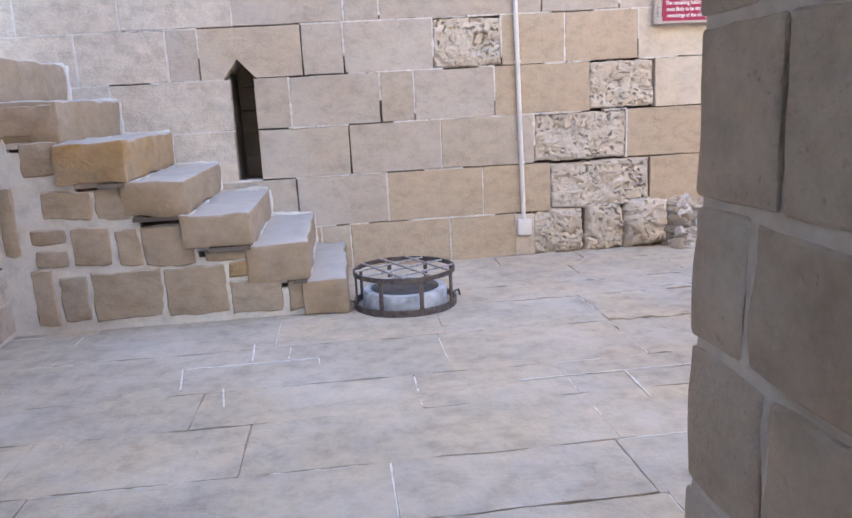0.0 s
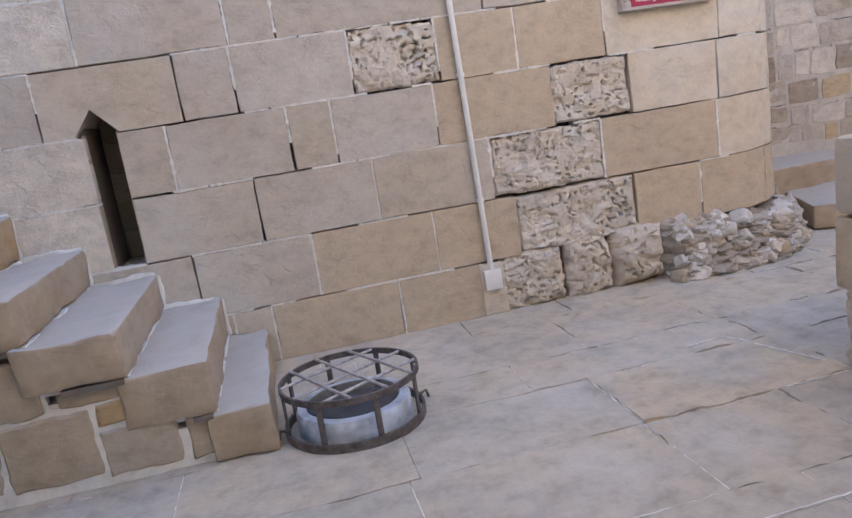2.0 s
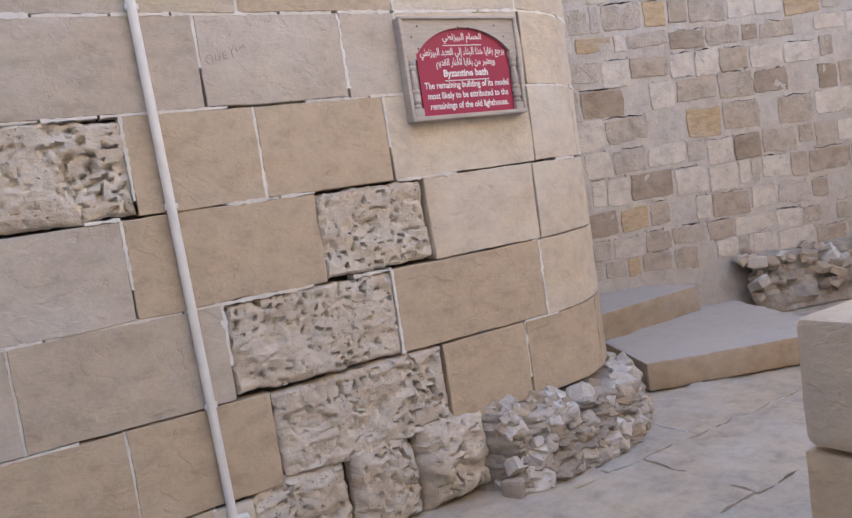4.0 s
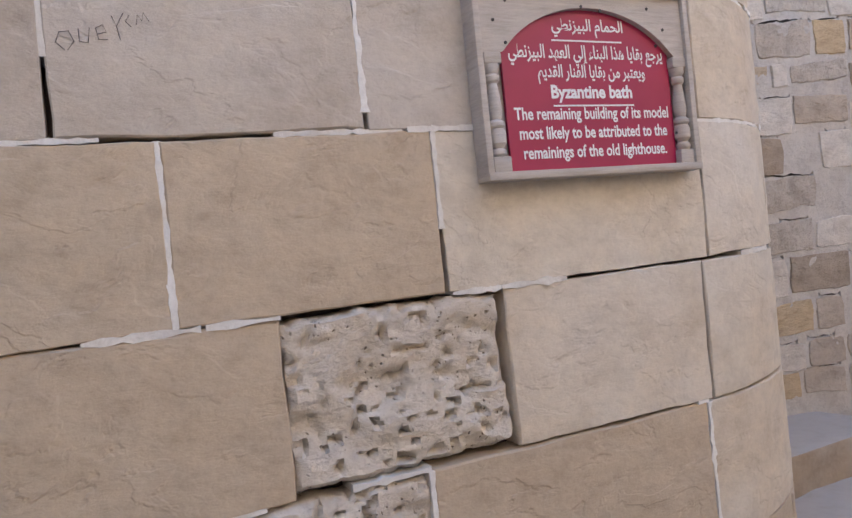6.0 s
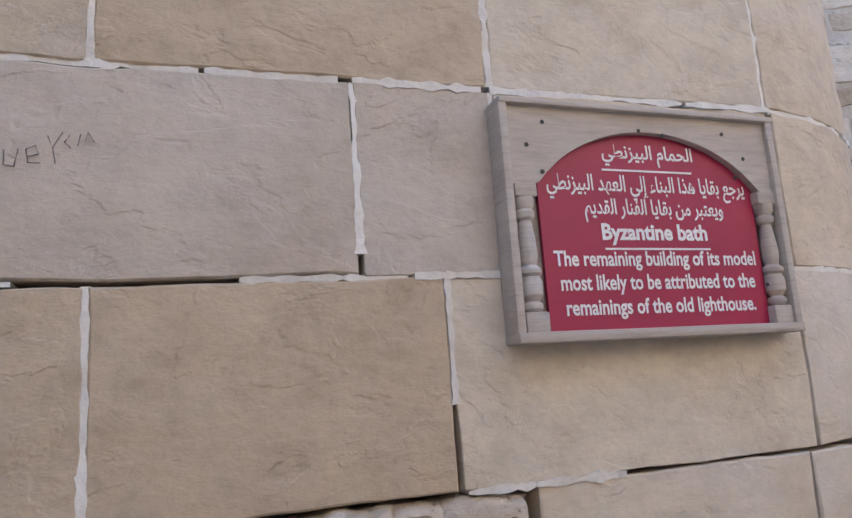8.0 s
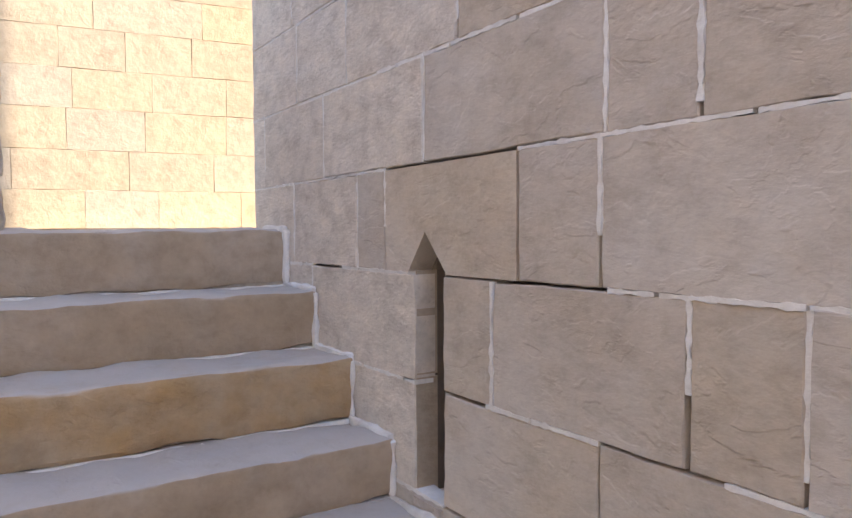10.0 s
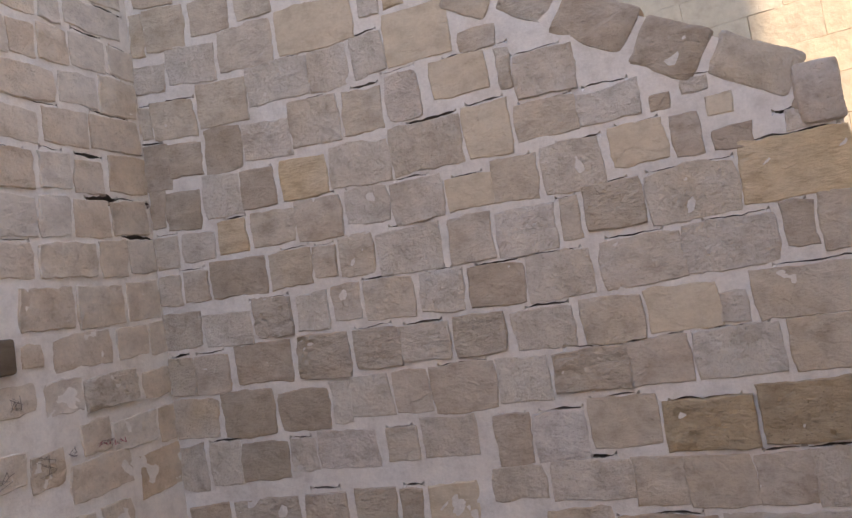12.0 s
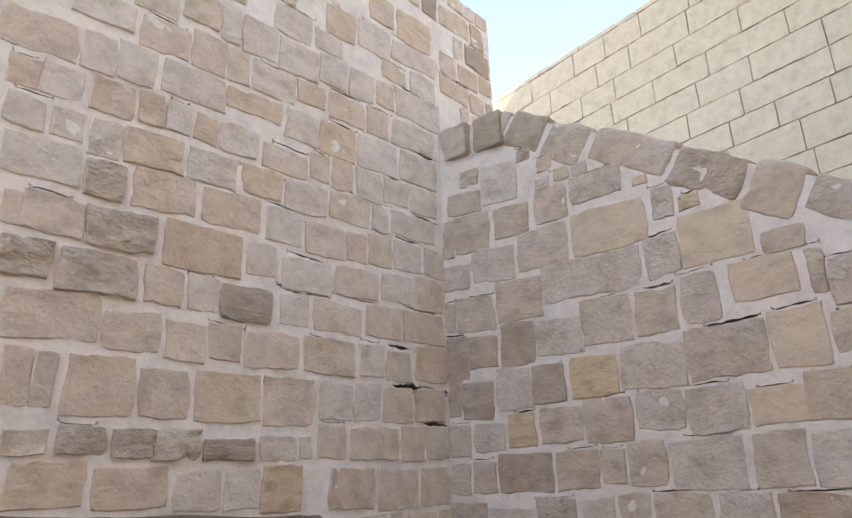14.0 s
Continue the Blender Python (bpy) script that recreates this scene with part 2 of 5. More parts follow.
PALE_GREY = stone_mat("pale_grey_rubble_stone", [(0.66, 0.58, 0.48), (0.64, 0.555, 0.455), (0.67, 0.595, 0.50), (0.62, 0.54, 0.445)], stain=(0.69, 0.61, 0.52), stain_amount=0.5, grain=40, bump=0.8, strata=1.3, depth=0.012, wash=0.2, chips=0.9, pits=0.3, mottle=1.4)
CREAM_HONEY = stone_mat("cream_honey_stone", [(0.62, 0.49, 0.345), (0.63, 0.515, 0.38), (0.58, 0.445, 0.295)], stain=(0.66, 0.56, 0.44), stain_amount=0.4, grain=36, bump=0.7, strata=1.6, chips=0.8, mottle=1.4)
CREAM_PITTED = stone_mat("pitted_grey_rubble_stone", [(0.60, 0.51, 0.405), (0.57, 0.48, 0.375), (0.62, 0.535, 0.43)], stain=(0.47, 0.395, 0.31), stain_amount=0.5, grain=28, bump=1.0, strata=1.8, pits=0.4, depth=0.02, chips=0.9, mottle=1.8)
DARK_PITTED = stone_mat("dark_pitted_rubble_stone", [(0.58, 0.475, 0.365), (0.55, 0.45, 0.345)], stain=(0.43, 0.345, 0.26), stain_amount=0.6, grain=24, bump=1.0, strata=4.0, pits=0.35, depth=0.022, chips=0.9, mottle=2.0)
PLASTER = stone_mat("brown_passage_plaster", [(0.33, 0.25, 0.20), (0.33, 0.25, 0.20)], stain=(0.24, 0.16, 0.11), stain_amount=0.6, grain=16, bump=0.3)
# Near-black core: shade inside gaps, cracks and the slit is put into this colour.
DEEP = stone_mat("shaded_joint_core", [(0.15, 0.12, 0.095), (0.13, 0.105, 0.085)], grain=30, bump=0.5)
PALE = stone_mat("weathered_plinth_stone", [(0.62, 0.57, 0.51), (0.58, 0.52, 0.45), (0.66, 0.62, 0.57), (0.56, 0.50, 0.43)], stain=(0.42, 0.36, 0.30), stain_amount=0.4, grain=24, bump=0.9, pits=0.8, depth=0.02)
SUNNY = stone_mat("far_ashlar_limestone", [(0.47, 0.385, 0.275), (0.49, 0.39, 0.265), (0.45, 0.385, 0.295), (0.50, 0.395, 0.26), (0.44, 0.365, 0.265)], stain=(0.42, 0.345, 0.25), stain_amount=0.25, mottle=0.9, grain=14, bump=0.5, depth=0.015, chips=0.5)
OLD_WOOD = stone_mat("weathered_grey_wood", [(0.50, 0.455, 0.415), (0.54, 0.495, 0.45), (0.50, 0.44, 0.375), (0.47, 0.425, 0.38)], stain=(0.36, 0.31, 0.27), stain_amount=0.5, grain=12, bump=0.35, strata=9.0, rough=0.75)
BEAM_AND_SLIT = stone_mat("beam_wood_and_slit_shade", [(0.175, 0.13, 0.09), (0.16, 0.12, 0.08)], stain=(0.24, 0.19, 0.14), stain_amount=0.6, grain=14, bump=0.5, strata=6.0, rough=0.85)
# Brown plaster taken darker than its own tone: the passage's shade in the colour.
CORRIDOR = plain_mat("shaded_brown_plaster", (0.12, 0.07, 0.045), 0.85, vary=0.25, scale=5)
RED = plain_mat("crimson_sign_paint", (0.34, 0.010, 0.055), 0.45, vary=0.08, scale=9, bump=0.03)
LETTER = plain_mat("white_sign_lettering", (0.78, 0.74, 0.74), 0.5, vary=0.05)
NAIL = plain_mat("dark_nail_head", (0.07, 0.06, 0.055), 0.6, 0.6)
PVC = plain_mat("white_plastic_conduit", (0.74, 0.71, 0.66), 0.45, vary=0.06, scale=12)
IRON = plain_mat("rusty_painted_iron", (0.13, 0.105, 0.095), 0.6, 0.4, vary=0.45, scale=30, bump=0.4)
BAR = plain_mat("worn_bare_iron", (0.42, 0.38, 0.36), 0.5, 0.3, vary=0.3, scale=30)
DRUM = plain_mat("scuffed_grey_drum", (0.42, 0.44, 0.47), 0.55, vary=0.4, scale=14, bump=0.3)
LENS = plain_mat("dusty_dark_glass", (0.045, 0.05, 0.06), 0.22, vary=0.3, scale=10, bump=0.05)
SCRATCH = plain_mat("charcoal_scribble", (0.20, 0.17, 0.15), 0.9)


# ---- mesh helpers ----
def mesh_ob(name, verts, faces, material, parent=None, label="", origin=None, smooth=True):
    o = Vector(origin) if origin is not None else Vector((0, 0, 0))
    me = bpy.data.meshes.new(name)
    me.from_pydata([tuple(Vector(v) - o) for v in verts], [], faces)
    me.materials.append(material)
    if smooth:
        me.polygons.foreach_set("use_smooth", [True] * len(me.polygons))
        me.set_sharp_from_angle(angle=0.85 if material is PITTED else 0.55)
    ob = new(name, me)
    ob.location = o
    if parent is not None:
        ob.parent = parent
        ob.location = o - Vector(parent.location)
    if label:
        ob["label"] = label
    return ob


def empty(name, at):
    e = new(name)
    e.location = at
    e.empty_display_size = 0.1
    return e


def steps_between(a, b, edge, step):
    edge = min(edge, (b - a) * 0.3)
    n = max(1, int(round((b - a - 2 * edge) / step)))
    return [a] + [a + edge + (b - a - 2 * edge) * i / n for i in range(n + 1)] + [b]


def face_stone(M, u0, u1, v0, v1, depth=0.06, edge=0.008, amp=0.003, freq=7.0, step=0.08, roundness=0.0, jit=0.004, bulge=0.0, seed=0.0, pock=0.0, lift=0.0):
    """A stone seen on a wall's face: an uneven front with worn edges and sides that run back into the wall. M maps (along, up, proud)."""
    us, vs = steps_between(u0, u1, edge, step), steps_between(v0, v1, edge, step)
    nu, nv = len(us), len(vs)
    cu, cv, hu, hv = (u0 + u1) / 2, (v0 + v1) / 2, (u1 - u0) / 2, (v1 - v0) / 2
    verts, rim = [], {}
    for j, v in enumerate(vs):
        for i, u in enumerate(us):
            a, b = (u - cu) / hu, (v - cv) / hv
            a2, b2 = a * math.sqrt(1 - roundness * b * b / 2), b * math.sqrt(1 - roundness * a * a / 2)
            w = noise.noise_vector(Vector((u * 4, v * 4, seed))) * jit * 2 + noise.noise_vector(Vector((u * 16, v * 16, seed + 9))) * jit + noise.noise_vector(Vector((u * 40, v * 40, seed + 5))) * jit * 0.4
            border = i in (0, nu - 1) or j in (0, nv - 1)
            q = noise.fractal(Vector((u * freq, v * freq, seed + 3)), 0.8, 2.2, 4) * amp + bulge * (1 - a * a) * (1 - b * b) + lift
            if pock:
                q -= pock * 1.2 * min(1.0, max(0.0, noise.noise(Vector((u * 38, v * 44, seed))) - 0.22) * 4.0) * max(0.1, 0.6 + noise.noise(Vector((u * 5, v * 5, seed + 7)))) + pock * 0.5 * min(1.0, max(0.0, noise.noise(Vector((u * 8, v * 13, seed + 4))) - 0.12) * 3.5)
            if border:
                q = min(q, lift) - edge * (0.7 + 0.5 * abs(w.z) / max(jit, 1e-4))
            verts.append((cu + a2 * hu + w.x, cv + b2 * hv + w.y, q))
    ring = [i for i in range(nu)] + [j * nu + nu - 1 for j in range(1, nv)] + [(nv - 1) * nu + i for i in range(nu - 2, -1, -1)] + [j * nu for j in range(nv - 2, 0, -1)]
    base = len(verts)
    verts += [(verts[k][0], verts[k][1], -depth) for k in ring]
    faces = [(j * nu + i, j * nu + i + 1, (j + 1) * nu + i + 1, (j + 1) * nu + i) for j in range(nv - 1) for i in range(nu - 1)]
    n = len(ring)
    faces += [(ring[(k + 1) % n], ring[k], base + k, base + (k + 1) % n) for k in range(n)]
    return [M(*p) for p in verts], faces


def boulder(lo, hi, r=0.02, amp=0.004, freq=6.0, step=0.08, seed=0.0):
    """A block with rounded, worn edges and an uneven skin."""
    lo, hi = Vector(lo), Vector(hi)
    size = hi - lo
    r = min(r, min(size) * 0.45)
    ax = [steps_between(lo[k], hi[k], r, step) for k in range(3)]
    index, verts, faces = {}, [], []

    def vert(i, j, k):
        if (i, j, k) not in index:
            p = Vector((ax[0][i], ax[1][j], ax[2][k]))
            c = Vector([min(max(p[q], lo[q] + r), hi[q] - r) for q in range(3)])
            d = (p - c)
            d = d.normalized() if d.length > 1e-9 else Vector((0, 0, 1))
            s = noise.fractal(p * freq + Vector((seed, seed * 0.7, 0)), 0.8, 2.2, 4) * amp
            index[(i, j, k)] = len(verts)
            verts.append(tuple(c + d * (r + s)))
        return index[(i, j, k)]

    n = [len(a) - 1 for a in ax]
    for j in range(n[1]):
        for i in range(n[0]):
            faces.append((vert(i, j, 0), vert(i, j + 1, 0), vert(i + 1, j + 1, 0), vert(i + 1, j, 0)))
            faces.append((vert(i, j, n[2]), vert(i + 1, j, n[2]), vert(i + 1, j + 1, n[2]), vert(i, j + 1, n[2])))
    for k in range(n[2]):
        for i in range(n[0]):
            faces.append((vert(i, 0, k), vert(i + 1, 0, k), vert(i + 1, 0, k + 1), vert(i, 0, k + 1)))
            faces.append((vert(i, n[1], k), vert(i, n[1], k + 1), vert(i + 1, n[1], k + 1), vert(i + 1, n[1], k)))
        for j in range(n[1]):
            faces.append((vert(0, j, k), vert(0, j, k + 1), vert(0, j + 1, k + 1), vert(0, j + 1, k)))
            faces.append((vert(n[0], j, k), vert(n[0], j + 1, k), vert(n[0], j + 1, k + 1), vert(n[0], j, k + 1)))
    return verts, faces


def block(name, lo, hi, material, parent, label="", **kw):
    v, f = boulder(lo, hi, **kw)
    return mesh_ob(name, v, f, material, parent, label, origin=((lo[0] + hi[0]) / 2, (lo[1] + hi[1]) / 2, (lo[2] + hi[2]) / 2))


def boxes(name, spans, material, parent=None, label=""):
    """Plain boxes (x0, x1, y0, y1, z0, z1) joined into one mesh."""
    v, f = [], []
    for x0, x1, y0, y1, z0, z1 in spans:
        b = len(v)
        v += [(x, y, z) for z in (z0, z1) for y in (y0, y1) for x in (x0, x1)]
        f += [tuple(b + k for k in q) for q in ((0, 2, 3, 1), (4, 5, 7, 6), (0, 1, 5, 4), (2, 6, 7, 3), (0, 4, 6, 2), (1, 3, 7, 5))]
    return mesh_ob(name, v, f, material, parent, label, smooth=False)


def sheet(name, M, u0, u1, v0, top, material, parent, proud=-0.014, amp=0.007, step=0.07, back=-0.12, freq=6.0, cracks=0.0, grooves=()):
    """Mortar between the stones: an uneven skin from v0 up to top(u), closed towards the back; grooves: thin ragged cracks (u0, u1, v, width), cracks deep."""
    nu = max(2, int((u1 - u0) / step))
    nv = max(2, int((max(top(u0), top((u0 + u1) / 2), top(u1)) - v0) / step))
    high = max(top(u0), top((u0 + u1) / 2), top(u1))
    pitch = (high - v0) / nv
    moved = {}
    for a, b, c, wide in grooves:
        j = int(round((c - v0) / pitch))
        if not 1 < j < nv - 1:
            continue
        first, last = max(0, int((a - u0) / (u1 - u0) * nu)), min(nu, int((b - u0) / (u1 - u0) * nu))
        for i in range(first, last + 1):
            u = u0 + (u1 - u0) * i / nu
            mid = v0 + pitch * j + 0.75 * pitch * noise.noise(Vector((u * 8, c * 5, 1.0))) + 0.35 * pitch * noise.noise(Vector((u * 31, c * 5, 3.0)))
            w = wide * (0.3 + 1.5 * abs(noise.noise(Vector((u * 11, c * 7, 6.0))))) * min(1.0, 0.3 + (i - first) * 0.3, 0.3 + (last - i) * 0.3)
            moved[(i, j)] = (mid, -cracks)
            moved[(i, j + 1)] = (mid + w, 0.0)
            moved[(i, j - 1)] = (mid - w, 0.0)
    verts, faces = [], []
    for j in range(nv + 1):
        for i in range(nu + 1):
            u = u0 + (u1 - u0) * i / nu
            v, deep = moved.get((i, j), (v0 + pitch * j, 0.0))
            v = min(v, top(u))
            q = noise.fractal(Vector((u * freq, v * freq, 5.0)), 0.8, 2.2, 4)
            verts.append(M(u, v, proud + amp * q + deep))
    w = nu + 1
    faces = [(j * w + i, j * w + i + 1, (j + 1) * w + i + 1, (j + 1) * w + i) for j in range(nv) for i in range(nu)]
    b = len(verts)
    verts += [M(u0 + (u1 - u0) * i / nu, top(u0 + (u1 - u0) * i / nu), back) for i in range(nu + 1)]
    faces += [(nv * w + i, nv * w + i + 1, b + i + 1, b + i) for i in range(nu)]
    ob = mesh_ob(name, verts, faces, material, parent)
    # Groove faces turn to the dark core material; crack shade is painted in.
    if moved:
        ob.data.materials.append(DEEP)
        sunk = {j * w + i for (i, j), (mid, deep) in moved.items() if deep}
        ob.data.polygons.foreach_set("material_index", [1 if sum(k in sunk for k in f) > 1 else 0 for f in faces])
    return ob


def lathe(profile, at, n=20):
    verts, faces = [], []
    for r, z in profile:
        verts += [(at[0] + r * math.cos(2 * math.pi * k / n), at[1] + r * math.sin(2 * math.pi * k / n), at[2] + z) for k in range(n)]
    for j in range(len(profile) - 1):
        faces += [(j * n + k, j * n + (k + 1) % n, (j + 1) * n + (k + 1) % n, (j + 1) * n + k) for k in range(n)]
    faces += [tuple(range(n - 1, -1, -1)), tuple(range((len(profile) - 1) * n, len(profile) * n))]
    return verts, faces


def tube(points, r, n=8, closed=False):
    """A round bar along points."""
    pts = [Vector(p) for p in points]
    verts, faces, m = [], [], len(pts)
    for i, p in enumerate(pts):
        a, b = (pts[i - 1], pts[(i + 1) % m]) if closed else (pts[max(0, i - 1)], pts[min(m - 1, i + 1)])
        t = (b - a).normalized()
        s = t.cross(Vector((0, 0, 1)) if abs(t.z) < 0.9 else Vector((1, 0, 0))).normalized()
        q = s.cross(t)
        verts += [tuple(p + (s * math.cos(2 * math.pi * k / n) + q * math.sin(2 * math.pi * k / n)) * r) for k in range(n)]
    for i in range(m if closed else m - 1):
        j = (i + 1) % m
        faces += [(i * n + k, i * n + (k + 1) % n, j * n + (k + 1) % n, j * n + k) for k in range(n)]
    if not closed:
        faces += [tuple(range(n - 1, -1, -1)), tuple(range((m - 1) * n, m * n))]
    return verts, faces


# ---- ground ----
ground = tagged(boxes("ground", [(-60, 60, -60, 60, -0.5, -0.035)], FLOOR), "pale dusty stone ground around the walls", "ground", kind="structure")
floor = tagged(boxes("floor", [(-1.5, 9.4, -2.4, 8.6, -0.2, -0.012)], FLOOR), "worn pale limestone slabs of a courtyard floor", "floor", kind="structure")

# ---- north wall: dressed ashlar, turning into a round tower at its east end ----
R, BEND = 0.9, 4.05


def north(u, v, p):
    v += 0.010 * (u - 3.2) * v / 2
    if u <= BEND:
        return (u, 7.0 - p, v)
    a = (u - BEND) / R
    if a > math.pi / 2:
        return (BEND + R + p, 7.0 + R + (u - BEND - R * math.pi / 2), v)
    return (BEND + (R + p) * math.sin(a), 7.0 + R - (R + p) * math.cos(a), v)


# last two boxes are unseen masses, added to shade the court and far wall
wall_n = boxes("wall_north", [(-1.77, -0.075, 7.10, 7.6, 0, 6.2), (0.115, BEND, 7.10, 7.6, 0, 6.2), (-0.075, 0.115, 7.10, 7.6, 0, 0.74), (-0.075, 0.115, 7.10, 7.6, 1.74, 6.2),
                               (-0.075, 0.115, 7.52, 7.6, 0.74, 1.74), (-0.3, 4.6, 7.65, 12.3, 0, 15.0), (-2.0, -0.31, 7.9, 8.7, 0, 15.0)], DEEP)
tagged(wall_n, "dressed beige limestone ashlar wall with patched joints, unseen sun-blocking masses behind", "wall", kind="structure")
n_arc = 24
arc = [(BEND + (R - 0.10) * math.sin(a), 7.0 + R - (R - 0.10) * math.cos(a)) for a in [math.pi / 2 * k / n_arc for k in range(n_arc + 1)]] + [(BEND + R - 0.10, 10.9), (BEND, 10.9)]
mesh_ob("tower_core", [(x, y, 0) for x, y in arc] + [(x, y, 11.2) for x, y in arc],
        [(k, (k + 1) % len(arc), len(arc) + (k + 1) % len(arc), len(arc) + k) for k in range(len(arc))] + [tuple(range(len(arc), 2 * len(arc)))], DEEP, wall_n, smooth=False)

# courses: bottom, top, joints from west to east, spans of pitted stone, spans of amber stone
COURSES = [
    (0.0, 0.37, (-1.77, -1.0, -0.2, 0.55, 0.79, 1.63, 2.2), (), (1.63,)),
    (0.38, 0.785, (-1.77, -1.1, -0.3, 0.38, 1.12, 1.925, 2.51, 3.385, 3.905, 4.55, 5.2, 6.0, 6.8, 7.4), (2.51,), (3.385,)),
    (0.795, 1.195, (-1.77, -1.2, -0.61, -0.07, 0.11, 0.835, 1.585, 2.37, 3.175, 4.065, 4.8, 5.7, 6.6, 7.4), (2.37,), (3.175,)),
    (1.205, 1.600, (-1.77, -0.985, -0.07, 0.11, 0.385, 1.105, 1.38, 2.045, 2.855, 3.415, 4.09, 4.75, 5.5, 6.3, 7.4), (2.855,), (2.045,)),
    (1.610, 2.0, (-1.77, -1.2, -0.525, -0.285, 0.505, 0.835, 1.55, 2.11, 2.64, 3.265, 4.12, 4.6, 5.4, 6.2, 7.4), (1.55,), (2.64,)),
    (2.01, 2.385, (-1.77, -1.6, -0.85, -0.01, 0.85, 1.13, 2.45, 3.10, 3.39, 4.13, 4.8, 5.5, 6.4, 7.4), (), ()),
]
z = 2.395
while z < 6.0:
    joints, u = [-1.77], -1.77
    marks = {2.4: (1.577, 2.64, 3.39, 4.12)}.get(round(z + 0.0001, 1), ())
    while u < 7.4:
        u += rng.uniform(0.45, 1.0)
        for k in marks:
            if abs(u - k) < 0.3:
                u = k
        joints.append(min(u, 7.4))
    COURSES.append((z, z + 0.38, tuple(joints), (), ()))
    z += 0.39


def wall_piece(name, M, u0, u1, v0, v1, material, parent, **kw):
    v, f = face_stone(M, u0, u1, v0, v1, **kw)
    return mesh_ob(name, v, f, material, parent, origin=M((u0 + u1) / 2, (v0 + v1) / 2, 0))


def mortar_strip(name, M, u0, u1, v0, v1, parent, proud, back=-0.08):
    """A pointing strip in a joint, with ragged edges."""
    flat = (u1 - u0) > (v1 - v0)
    n = max(2, int(max(u1 - u0, v1 - v0) / 0.018))
    verts = []
    for i in range(n + 1):
        t = i / n
        w = 0.25 + 0.9 * abs(noise.noise(Vector((u0 * 9 + t * 7, v0 * 9, 2.0)))) + 0.9 * abs(noise.noise(Vector((u0 * 9 + t * n * 0.7, v0 * 9, 4.0))))
        p = proud + 0.005 * noise.noise(Vector((u0 * 5 + t * n * 0.5, v0 * 5, 7.0)))
        if flat:
            u, c, h = u0 + (u1 - u0) * t, (v0 + v1) / 2, (v1 - v0) / 2 * w
            ring = [(u, c - h, back), (u, c - h, p), (u, c + h, p), (u, c + h, back)]
        else:
            v, c, h = v0 + (v1 - v0) * t, (u0 + u1) / 2, (u1 - u0) / 2 * w
            ring = [(c - h, v, back), (c - h, v, p), (c + h, v, p), (c + h, v, back)]
        verts += [M(*q) for q in ring]
    faces = [(i * 4 + k, i * 4 + k + 1, i * 4 + k + 5, i * 4 + k + 4) for i in range(n) for k in range(3)]
    faces += [(0, 1, 2, 3), (n * 4 + 3, n * 4 + 2, n * 4 + 1, n * 4)]
    return mesh_ob(name, verts, faces, WHITE_MORTAR, parent, origin=M((u0 + u1) / 2, (v0 + v1) / 2, 0))


def stone_of(row, u, is_amber):
    """Honey blocks low down and beside the conduit, greyer ones to the west and pale ones on the tower."""
    if is_amber:
        return AMBER
    if u < -0.55 and row > 1:
        return PALE_GREY
    if u > 3.2 and row > 1:
        return PALE_ASHLAR
    if (u < 1.95 and row > 1) or (u < 1.0 and row == 1) or row == 5:
        return GREY_ASHLAR
    return rng.choice((AMBER, AMBER, ASHLAR))


strips = 0
